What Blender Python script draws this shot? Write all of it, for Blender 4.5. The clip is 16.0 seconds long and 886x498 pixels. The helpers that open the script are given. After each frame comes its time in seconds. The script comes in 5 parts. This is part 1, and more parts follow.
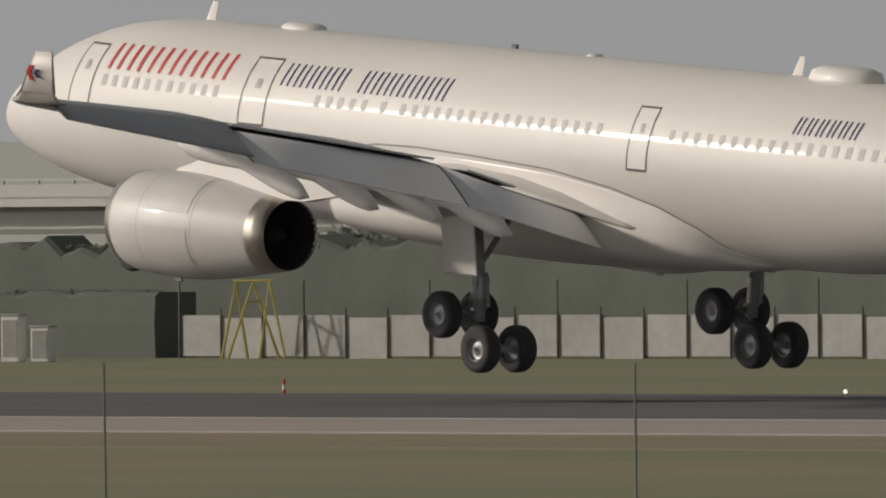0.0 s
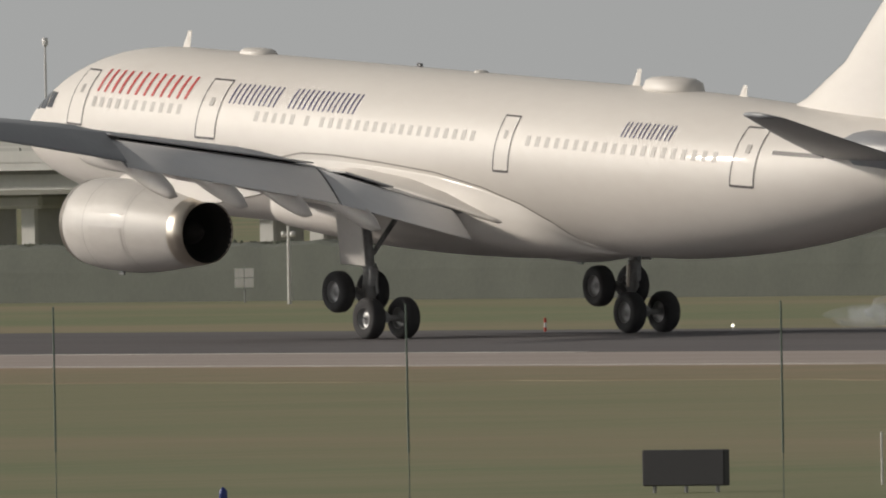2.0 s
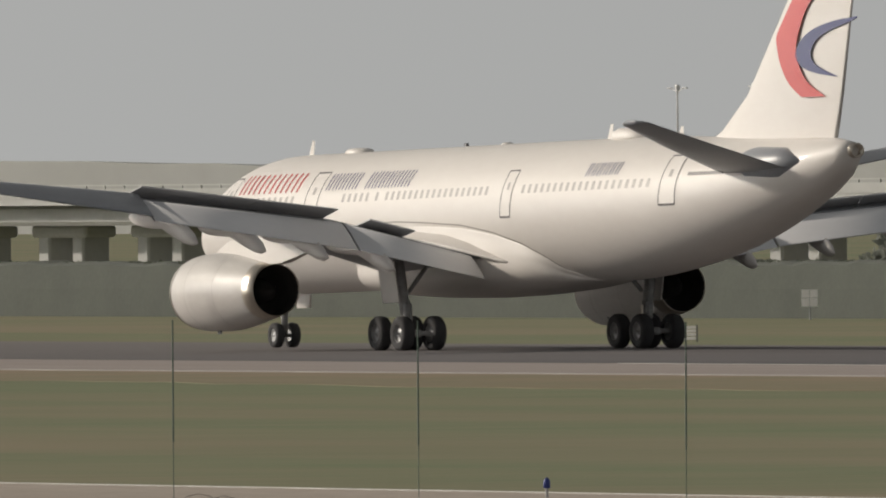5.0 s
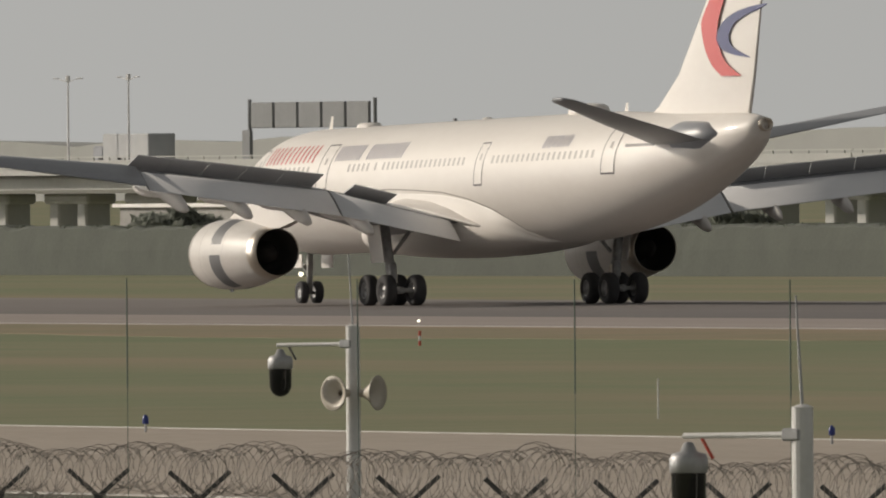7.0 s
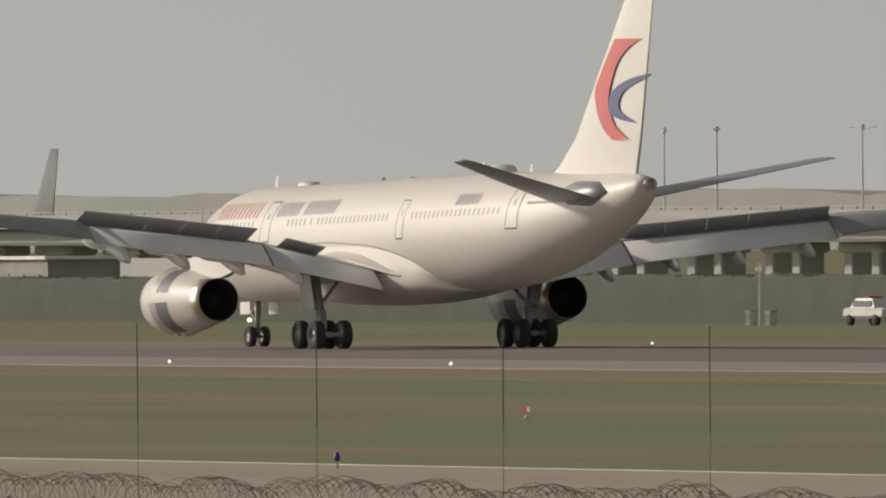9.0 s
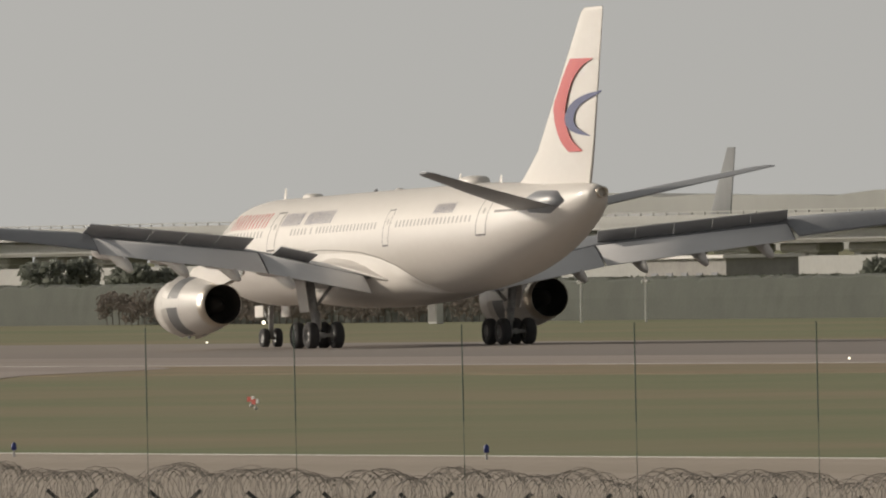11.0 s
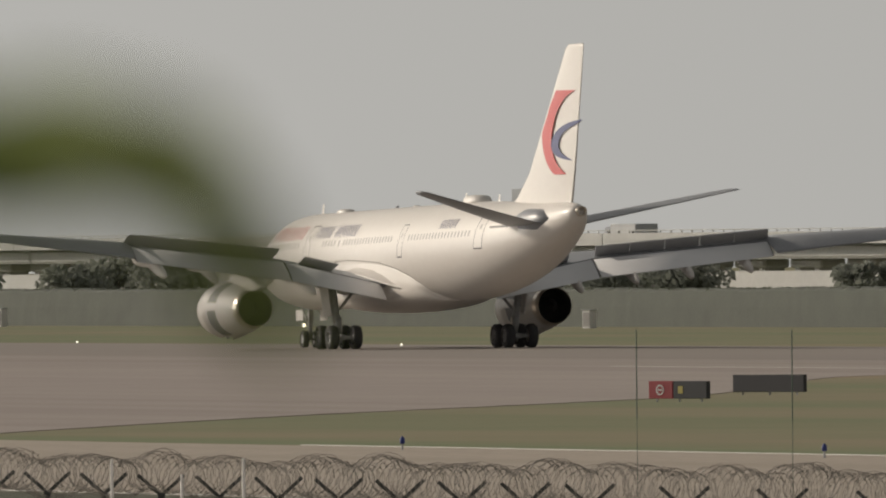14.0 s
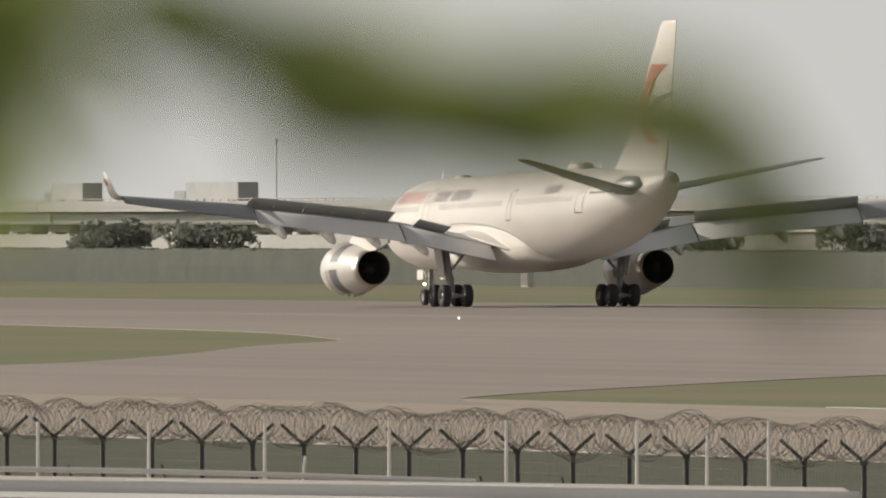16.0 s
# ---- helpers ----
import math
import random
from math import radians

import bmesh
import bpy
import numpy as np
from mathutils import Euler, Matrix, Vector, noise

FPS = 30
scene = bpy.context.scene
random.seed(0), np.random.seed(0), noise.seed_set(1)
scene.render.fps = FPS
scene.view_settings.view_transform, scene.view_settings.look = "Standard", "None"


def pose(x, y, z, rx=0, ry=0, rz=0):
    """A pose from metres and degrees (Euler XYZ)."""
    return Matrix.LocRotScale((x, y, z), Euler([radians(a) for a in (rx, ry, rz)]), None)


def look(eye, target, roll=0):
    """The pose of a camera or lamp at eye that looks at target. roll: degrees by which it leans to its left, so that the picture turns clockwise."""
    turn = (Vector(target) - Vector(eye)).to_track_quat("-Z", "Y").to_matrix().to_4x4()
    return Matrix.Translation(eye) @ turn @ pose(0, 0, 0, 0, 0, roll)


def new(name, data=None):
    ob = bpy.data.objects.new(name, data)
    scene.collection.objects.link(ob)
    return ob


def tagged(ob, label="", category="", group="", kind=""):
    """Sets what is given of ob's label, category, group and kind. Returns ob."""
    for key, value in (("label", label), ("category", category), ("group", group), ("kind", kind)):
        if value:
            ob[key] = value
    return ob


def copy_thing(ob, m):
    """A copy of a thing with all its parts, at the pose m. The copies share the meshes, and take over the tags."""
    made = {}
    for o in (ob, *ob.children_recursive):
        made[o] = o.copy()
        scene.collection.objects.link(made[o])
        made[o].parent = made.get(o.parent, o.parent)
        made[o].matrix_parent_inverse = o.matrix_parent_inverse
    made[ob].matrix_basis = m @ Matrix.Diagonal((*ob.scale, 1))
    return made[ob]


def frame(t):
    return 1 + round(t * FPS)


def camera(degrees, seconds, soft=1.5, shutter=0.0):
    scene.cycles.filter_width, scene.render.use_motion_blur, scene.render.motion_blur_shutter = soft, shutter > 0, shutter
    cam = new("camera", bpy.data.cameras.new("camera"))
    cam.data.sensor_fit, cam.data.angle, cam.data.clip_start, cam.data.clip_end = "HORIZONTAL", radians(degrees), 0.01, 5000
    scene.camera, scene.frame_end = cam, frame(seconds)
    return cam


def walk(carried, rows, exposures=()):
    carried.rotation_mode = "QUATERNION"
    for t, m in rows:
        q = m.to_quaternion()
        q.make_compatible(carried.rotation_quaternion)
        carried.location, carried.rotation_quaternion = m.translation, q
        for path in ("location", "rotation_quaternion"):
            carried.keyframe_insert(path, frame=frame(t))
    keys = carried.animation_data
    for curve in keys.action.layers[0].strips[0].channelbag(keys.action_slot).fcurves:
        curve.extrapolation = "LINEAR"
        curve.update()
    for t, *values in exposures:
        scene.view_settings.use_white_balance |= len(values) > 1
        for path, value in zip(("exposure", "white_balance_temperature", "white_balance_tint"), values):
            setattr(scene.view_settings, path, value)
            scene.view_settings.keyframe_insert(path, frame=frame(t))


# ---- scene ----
cam = camera(2.4237, 16.0, soft=2.0)
# a long lens, stopped down: only the twig close before it is out of focus
cam.data.dof.use_dof = True
cam.data.dof.focus_distance = 1000.0
cam.data.dof.aperture_fstop = 78.0
EYE = 5.952
CENTRE = 405.84         # the runway's centre line, metres from the camera across the field
# seconds, yaw, pitch, roll of the hand-panned camera
VIEW = [(0, 49.3032, -0.1323, -0.464), (0.5, 50.8377, -0.0918, -0.717), (1, 52.3241, -0.1006, -1.139), (1.5, 53.6682, -0.1747, -1.048), (2, 54.8547, -0.2427, -1.067), (2.5, 56.0455, -0.2728, -0.409), (3, 57.0856, -0.2135, -0.198), (3.5, 58.0780, -0.2370, -0.919), (4, 59.4672, -0.1845, -0.202), (4.2, 59.8538, -0.1647, -0.145), (6.3, 63.2583, -0.1839, -1.128), (6.5, 63.5683, -0.1972, -1.121), (7, 64.0714, -0.2155, -0.497), (7.5, 64.6733, -0.2015, -0.441), (8, 65.2840, -0.1959, -0.393), (8.5, 65.8142, -0.1233, -0.388), (9, 66.2428, -0.0667, -0.381), (9.2, 66.4594, -0.0706, -0.749), (11.5, 68.5633, -0.0703, -0.935), (12, 69.1201, -0.1139, -0.730), (12.5, 69.4566, -0.1178, -0.635), (13, 69.7073, -0.0379, -0.625), (13.5, 69.9611, 0.0021, -0.667), (14, 70.3215, -0.0104, -0.507), (14.5, 70.6781, 0.0010, -0.409), (15, 70.9766, -0.0474, -0.516), (15.5, 71.4599, -0.0791, -0.224), (16, 71.7626, -0.1078, -0.133)]
walk(cam, [(t, pose(0, 0, EYE, 90 + p, 0, y) @ pose(0, 0, 0, 0, 0, r)) for t, y, p, r in VIEW],
     exposures=[(0, 0.10, 6250, 10), (0.5, 0.30, 6300, 10), (3, 0.27, 6250, 10), (6.5, 0.29, 6400, 10), (9, 0.24, 6550, 10), (12, 0.27, 6550, 10), (14, 0.22, 6550, 10), (14.8, 0.42, 6600, 10), (15.5, 0.50, 6550, 10), (16, 0.62, 6500, 10)])

# ---- sky and sun ----
SUN_TO = Vector((-0.71, -0.60, 0.36)).normalized()
world = bpy.data.worlds.new("sky")
scene.world = world
world.use_nodes = True
wn = world.node_tree.nodes
wl = world.node_tree.links
sky = wn.new("ShaderNodeTexSky")
sky.sky_type = 'NISHITA'
sky.sun_disc = False
sky.sun_elevation = math.asin(SUN_TO.z)
sky.sun_rotation = math.atan2(SUN_TO.x, SUN_TO.y)
sky.dust_density = 2.5
sky.air_density = 1.0
# thick haze near the ground: the horizon is as pale as the sky some way above it
here, lift = wn.new("ShaderNodeTexCoord"), wn.new("ShaderNodeVectorMath")
lift.operation = 'ADD'
lift.inputs[1].default_value = (0, 0, 0.28)
wl.new(here.outputs["Generated"], lift.inputs[0])
wl.new(lift.outputs[0], sky.inputs["Vector"])
grey = wn.new("ShaderNodeHueSaturation")
grey.inputs["Saturation"].default_value = 0.06
wl.new(sky.outputs[0], grey.inputs["Color"])
dust = wn.new("ShaderNodeMix")
dust.data_type, dust.blend_type = 'RGBA', 'MULTIPLY'
dust.inputs[0].default_value = 1.0
dust.inputs[7].default_value = (1.0, 0.975, 0.915, 1)
wl.new(grey.outputs[0], dust.inputs[6])
wl.new(dust.outputs[2], wn["Background"].inputs[0])
wn["Background"].inputs[1].default_value = 0.089
sun_data = bpy.data.lights.new("sun", 'SUN')
sun_data.energy = 2.25
sun_data.angle = radians(3.0)
sun_data.color = (1.0, 0.885, 0.745)
sun = new("sun", sun_data)
sun.matrix_world = look(SUN_TO * 100, (0, 0, 0))


# ---- materials ----
def material(name, colour, rough=0.6, metal=0.0, dark=None, scale=1.0, fine=None, bump=0.0, stretch=(1, 1, 1), amount=1.0, clear=0.0):
    """A procedural surface: two scales of noise between a colour and a darker one, with fine relief."""
    m = bpy.data.materials.new(name)
    m.use_nodes = True
    n, l = m.node_tree.nodes, m.node_tree.links
    b = n["Principled BSDF"]
    b.inputs["Roughness"].default_value = rough
    b.inputs["Metallic"].default_value = metal
    if clear:
        b.inputs["Coat Weight"].default_value = clear
        b.inputs["Coat Roughness"].default_value = 0.06
    dark = dark or tuple(c * 0.85 for c in colour)
    geo = n.new("ShaderNodeTexCoord")
    mp = n.new("ShaderNodeMapping")
    mp.inputs["Scale"].default_value = stretch
    l.new(geo.outputs["Object"], mp.inputs[0])
    big, small = n.new("ShaderNodeTexNoise"), n.new("ShaderNodeTexNoise")
    big.inputs["Scale"].default_value = scale
    big.inputs["Detail"].default_value = 5
    small.inputs["Scale"].default_value = fine or scale * 11
    small.inputs["Detail"].default_value = 3
    l.new(mp.outputs[0], big.inputs["Vector"])
    l.new(mp.outputs[0], small.inputs["Vector"])
    mixn = n.new("ShaderNodeMix")
    mixn.data_type = 'FLOAT'
    mixn.inputs[0].default_value = 0.35
    l.new(big.outputs[0], mixn.inputs[2])
    l.new(small.outputs[0], mixn.inputs[3])
    ramp = n.new("ShaderNodeValToRGB")
    ramp.color_ramp.elements[0].position, ramp.color_ramp.elements[1].position = 0.5 - 0.18 / amount, 0.5 + 0.18 / amount
    ramp.color_ramp.elements[0].color, ramp.color_ramp.elements[1].color = (*dark, 1), (*colour, 1)
    l.new(mixn.outputs[0], ramp.inputs[0])
    l.new(ramp.outputs[0], b.inputs["Base Color"])
    if bump:
        bp = n.new("ShaderNodeBump")
        bp.inputs["Strength"].default_value = bump
        bp.inputs["Distance"].default_value = 0.02
        l.new(small.outputs[0], bp.inputs["Height"])
        l.new(bp.outputs[0], b.inputs["Normal"])
    return m


WHITE = material("white_aircraft_paint", (0.76, 0.725, 0.68), 0.5, dark=(0.71, 0.67, 0.625), scale=0.25, fine=3.0, stretch=(0.4, 1, 1), clear=0.06)
COWL = material("cowl_paint", (0.66, 0.63, 0.59), 0.46, dark=(0.57, 0.54, 0.505), scale=0.9, fine=5.0, stretch=(0.35, 1, 1), clear=0.10)
WINGGREY = material("wing_grey_paint", (0.30, 0.31, 0.33), 0.4, dark=(0.25, 0.26, 0.28), scale=0.5, stretch=(0.3, 1, 1))
FLAPGREY = material("flap_grey_paint", (0.80, 0.80, 0.81), 0.5, dark=(0.74, 0.745, 0.76), scale=0.4, stretch=(1.2, 0.3, 1))
SPOILERGREY = material("spoiler_paint", (0.60, 0.60, 0.61), 0.5, dark=(0.54, 0.54, 0.55), scale=0.6)
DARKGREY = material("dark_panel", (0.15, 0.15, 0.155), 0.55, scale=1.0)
METAL = material("bare_metal", (0.62, 0.56, 0.48), 0.3, 0.9, scale=2.0)
SOOT = material("sooty_exhaust", (0.075, 0.07, 0.068), 0.8, dark=(0.05, 0.047, 0.046), scale=2.0)
TYRE = material("tyre_rubber", (0.055, 0.054, 0.056), 0.9, dark=(0.042, 0.041, 0.043), scale=3.0)
HUB = material("wheel_hub", (0.34, 0.34, 0.34), 0.45, 0.4, scale=6.0)
STRUT = material("gear_paint", (0.50, 0.50, 0.49), 0.45, dark=(0.22, 0.22, 0.22), scale=2.5)
RED = material("red_livery", (0.62, 0.06, 0.05), 0.35, dark=(0.56, 0.05, 0.045), scale=0.8)
DULLRED = material("winglet_paint", (0.60, 0.56, 0.52), 0.45, dark=(0.54, 0.50, 0.46), scale=0.8)
FAIRING = material("fairing_paint", (0.66, 0.63, 0.60), 0.5, dark=(0.58, 0.555, 0.53), scale=0.7)
SEALER = material("sealant_line", (0.33, 0.30, 0.27), 0.7, scale=2.0)
NAVY = material("navy_livery", (0.035, 0.04, 0.17), 0.35, dark=(0.03, 0.035, 0.14), scale=0.8)
LINE = material("door_outline", (0.10, 0.09, 0.09), 0.5, scale=2.0)
PANE = material("cabin_pane", (0.44, 0.415, 0.39), 0.5, dark=(0.37, 0.35, 0.33), scale=2.0)
COCKPIT = material("cockpit_glass", (0.03, 0.03, 0.035), 0.08, scale=2.0)


def ground_material(name, cols, rough, scales, stretch, bump=0.3):
    m = bpy.data.materials.new(name)
    m.use_nodes = True
    n, l = m.node_tree.nodes, m.node_tree.links
    b = n["Principled BSDF"]
    b.inputs["Roughness"].default_value = rough
    b.inputs["Specular IOR Level"].default_value = 0.15
    tc = n.new("ShaderNodeTexCoord")
    prev = None
    for k, (sc, st) in enumerate(zip(scales, stretch)):
        mp = n.new("ShaderNodeMapping")
        mp.inputs["Scale"].default_value = st
        l.new(tc.outputs["Object"], mp.inputs[0])
        t = n.new("ShaderNodeTexNoise")
        t.inputs["Scale"].default_value = sc
        t.inputs["Detail"].default_value = 4
        l.new(mp.outputs[0], t.inputs["Vector"])
        r = n.new("ShaderNodeValToRGB")
        r.color_ramp.elements[0].position, r.color_ramp.elements[1].position = 0.38, 0.62
        l.new(t.outputs[0], r.inputs[0])
        mx = n.new("ShaderNodeMix")
        mx.data_type = 'RGBA'
        l.new(r.outputs[0], mx.inputs[0])
        if prev is None:
            mx.inputs[6].default_value = (*cols[0], 1)
        else:
            l.new(prev.outputs[2], mx.inputs[6])
        mx.inputs[7].default_value = (*cols[k + 1], 1)
        if prev is not None:
            r.color_ramp.elements[1].color = (0.55, 0.55, 0.55, 1)
        prev = mx
    l.new(prev.outputs[2], b.inputs["Base Color"])
    bp = n.new("ShaderNodeBump")
    bp.inputs["Strength"].default_value = bump
    bp.inputs["Distance"].default_value = 0.05
    l.new(t.outputs[0], bp.inputs["Height"])
    l.new(bp.outputs[0], b.inputs["Normal"])
    return m


GRASS = ground_material("airfield_grass", [(0.182, 0.220, 0.118), (0.285, 0.240, 0.155), (0.160, 0.200, 0.104), (0.285, 0.255, 0.170)], 0.95,
                        (0.04, 0.06, 0.8), ((0.10, 1, 1), (0.5, 0.8, 1), (2.0, 0.12, 1)), 0.6)
DRYGRASS = ground_material("dry_grass", [(0.270, 0.225, 0.150), (0.320, 0.240, 0.165), (0.200, 0.205, 0.120), (0.290, 0.250, 0.170)], 0.95,
                           (0.05, 0.3, 1.5), ((0.2, 1, 1), (0.6, 0.6, 1), (1.5, 0.4, 1)), 0.6)
RUBBERED = ground_material("rubbered_asphalt", [(0.151, 0.143, 0.147), (0.124, 0.119, 0.123), (0.178, 0.167, 0.169), (0.117, 0.110, 0.114)], 0.85,
                           (0.02, 0.15, 1.2), ((0.05, 1.5, 1), (0.05, 1.2, 1), (2.0, 0.15, 1)))
VERGE = ground_material("dull_verge_grass", [(0.134, 0.140, 0.106), (0.117, 0.129, 0.090), (0.172, 0.161, 0.127), (0.108, 0.119, 0.083)], 0.95,
                        (0.05, 0.4, 2.5), ((0.3, 1, 1), (0.3, 1.2, 1), (1, 1, 1)), 0.6)


def fade_rubber_haze(m, near, far, pale):
    """Tyre rubber thins out down the runway, past the touchdown zone; the far colour is also paled for haze."""
    n, l = m.node_tree.nodes, m.node_tree.links
    b = n["Principled BSDF"]
    src = b.inputs["Base Color"].links[0].from_socket
    tc, sp, mr, mx = n.new("ShaderNodeTexCoord"), n.new("ShaderNodeSeparateXYZ"), n.new("ShaderNodeMapRange"), n.new("ShaderNodeMix")
    l.new(tc.outputs["Object"], sp.inputs[0])
    l.new(sp.outputs[0], mr.inputs[0])
    mr.inputs[1].default_value, mr.inputs[2].default_value = near, far
    mr.inputs[3].default_value, mr.inputs[4].default_value = 0.0, 0.75
    mx.data_type = 'RGBA'
    l.new(mr.outputs[0], mx.inputs[0])
    l.new(src, mx.inputs[6])
    mx.inputs[7].default_value = (*pale, 1)
    l.new(mx.outputs[2], b.inputs["Base Color"])


fade_rubber_haze(RUBBERED, -640.0, -1050.0, (0.38, 0.335, 0.295))
# lightened and blued: haze over the asphalt is put into these colours
PALE = ground_material("pale_asphalt", [(0.403, 0.351, 0.320), (0.342, 0.296, 0.268), (0.457, 0.400, 0.365), (0.316, 0.276, 0.253)], 0.9,
                       (0.015, 0.12, 0.9), ((0.1, 1.5, 1), (0.05, 1.5, 1), (2.0, 0.15, 1)))
TAXI = ground_material("taxiway_concrete", [(0.462, 0.400, 0.333), (0.404, 0.348, 0.290), (0.520, 0.454, 0.389), (0.358, 0.312, 0.259)], 0.9,
                       (0.02, 0.1, 1.5), ((0.15, 1.5, 1), (0.1, 1.5, 1), (1, 1, 1)))
PAINT = material("marking_paint", (0.62, 0.60, 0.56), 0.7, dark=(0.42, 0.40, 0.37), scale=0.8)
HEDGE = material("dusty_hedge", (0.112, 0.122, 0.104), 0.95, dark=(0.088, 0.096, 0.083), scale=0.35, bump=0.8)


def leaf_material(name, colour, dark, scale):
    """Thin leaves: light comes through them as well as off them."""
    m = material(name, colour, 0.8, dark=dark, scale=scale)
    n, l = m.node_tree.nodes, m.node_tree.links
    b = n["Principled BSDF"]
    tr, mx = n.new("ShaderNodeBsdfTranslucent"), n.new("ShaderNodeMixShader")
    mx.inputs[0].default_value = 0.5
    l.new(b.inputs["Base Color"].links[0].from_socket, tr.inputs["Color"])
    l.new(b.outputs[0], mx.inputs[1])
    l.new(tr.outputs[0], mx.inputs[2])
    l.new(mx.outputs[0], n["Material Output"].inputs["Surface"])
    return m


# paler than foliage: the haze before the trees is painted in
LEAFY = leaf_material("hazed_tree_leaf", (0.25, 0.265, 0.23), (0.21, 0.225, 0.195), 0.6)
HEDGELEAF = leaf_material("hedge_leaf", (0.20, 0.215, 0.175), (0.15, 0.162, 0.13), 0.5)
BARK = material("bark", (0.13, 0.11, 0.09), 0.9, scale=4.0)
CONCRETE = material("weathered_concrete", (0.46, 0.46, 0.44), 0.9, dark=(0.39, 0.39, 0.375), scale=0.15, fine=2.0)
WALLWHITE = material("whitewashed_wall", (0.37, 0.36, 0.34), 0.9, dark=(0.26, 0.25, 0.24), scale=0.3, fine=2.5)
# made pale to carry the haze before far things in the colour
FARWALL = material("hazed_far_paint", (0.52, 0.52, 0.51), 0.9, dark=(0.34, 0.35, 0.36), scale=0.05)
FARDARK = material("far_glass", (0.26, 0.27, 0.29), 0.6, scale=0.1)
STEEL = material("galvanised_steel", (0.42, 0.42, 0.42), 0.5, 0.5, dark=(0.33, 0.33, 0.33), scale=3.0)
POSTGREEN = material("green_fence_post", (0.085, 0.125, 0.095), 0.6, scale=2.0)
POSTDARK = material("dark_steel_post", (0.095, 0.095, 0.09), 0.7, dark=(0.07, 0.07, 0.067), scale=4.0)
PALEPAINT = material("white_painted_steel", (0.72, 0.71, 0.69), 0.45, dark=(0.60, 0.59, 0.56), scale=2.0)
ROOFTOP = material("stained_roof_deck", (0.70, 0.645, 0.60), 0.85, dark=(0.50, 0.455, 0.42), scale=0.8, fine=9.0)
HORN = material("beige_plastic", (0.58, 0.53, 0.45), 0.5, dark=(0.47, 0.42, 0.35), scale=5.0)
ROOFWHITE = material("white_roof_sheet", (0.82, 0.80, 0.77), 0.6, dark=(0.72, 0.69, 0.66), scale=0.6)
SIGNBLACK = material("sign_black", (0.022, 0.022, 0.026), 0.5, scale=2.0)
SIGNRED = material("sign_red", (0.30, 0.025, 0.035), 0.5, scale=2.0)
ORANGE = material("signal_red", (0.55, 0.07, 0.04), 0.5, scale=3.0)
BLUEPLASTIC = material("blue_plastic", (0.02, 0.04, 0.22), 0.4, scale=4.0)
YELLOW = material("yellow_steel", (0.50, 0.42, 0.12), 0.6, scale=3.0)
BLACKDOME = material("smoked_dome", (0.012, 0.012, 0.013), 0.12, scale=3.0)
COIL = material("razor_wire", (0.34, 0.305, 0.27), 0.6, 0.2, dark=(0.24, 0.215, 0.19), scale=6.0)
LEAF = leaf_material("near_leaf", (0.29, 0.34, 0.125), (0.23, 0.28, 0.10), 30.0)
# the sign faces' shade is put into these two greys
BOARD = material("shaded_sign_board", (0.235, 0.243, 0.25), 0.8, dark=(0.20, 0.207, 0.213), scale=0.4)
SIGNGREY = material("shaded_road_sign", (0.30, 0.32, 0.33), 0.8, dark=(0.26, 0.28, 0.29), scale=0.4)
REDSHRUB = leaf_material("reddish_shrub_leaf", (0.225, 0.195, 0.17), (0.18, 0.157, 0.137), 0.5)
# nearly white, so that the haze before the lamps lies in their colour
LAMPGREY = material("hazed_lamp_post", (0.80, 0.79, 0.78), 0.9, scale=2.0)
LORRYRED = material("dull_red_paint", (0.30, 0.10, 0.10), 0.6, dark=(0.25, 0.08, 0.08), scale=0.5)
# air haze is put into this pale base colour
FARHAZE = material("hazed_treeline", (0.36, 0.365, 0.35), 1.0, dark=(0.31, 0.315, 0.30), scale=0.01)


def glow(name, colour, strength):
    m = material(name, colour, 0.3)
    b = m.node_tree.nodes["Principled BSDF"]
    b.inputs["Emission Color"].default_value = (*colour, 1)
    b.inputs["Emission Strength"].default_value = strength
    return m


LAMP = glow("lit_lamp", (1.0, 0.93, 0.75), 1.4)


# ---- building helpers ----
def mesh_of(name, bm, mat, smooth=False):
    bmesh.ops.recalc_face_normals(bm, faces=bm.faces)
    me = bpy.data.meshes.new(name)
    bm.to_mesh(me)
    bm.free()
    me.materials.append(mat)
    if smooth:
        me.shade_smooth()
    return me


def part(name, bm, mat, parent=None, label="", smooth=False, at=None):
    ob = new(name, mesh_of(name, bm, mat, smooth))
    if parent is not None:
        ob.parent = parent
    if at is not None:
        ob.matrix_basis = at
    if label:
        ob["label"] = label
    return ob


def share(name, me, parent, at, label=""):
    ob = new(name, me)
    ob.parent = parent
    ob.matrix_basis = at
    if label:
        ob["label"] = label
    return ob


def thing(name, m, label, category, group="", kind=""):
    ob = new(name)
    ob.empty_display_size = 0.2
    ob.matrix_basis = m
    return tagged(ob, label, category, group, kind)


def add_box(bm, c, s, m=None, bevel=0.0):
    r = bmesh.ops.create_cube(bm, size=1.0)
    vs = r["verts"]
    for v in vs:
        v.co = Vector((v.co.x * s[0], v.co.y * s[1], v.co.z * s[2]))
        if m is not None:
            v.co = m @ v.co
        v.co += Vector(c)
    if bevel:
        es = list({e for v in vs for e in v.link_edges})
        bmesh.ops.bevel(bm, geom=es, offset=bevel, segments=1, affect='EDGES')
    return bm


def box(c, s, m=None, bevel=0.0):
    return add_box(bmesh.new(), c, s, m, bevel)


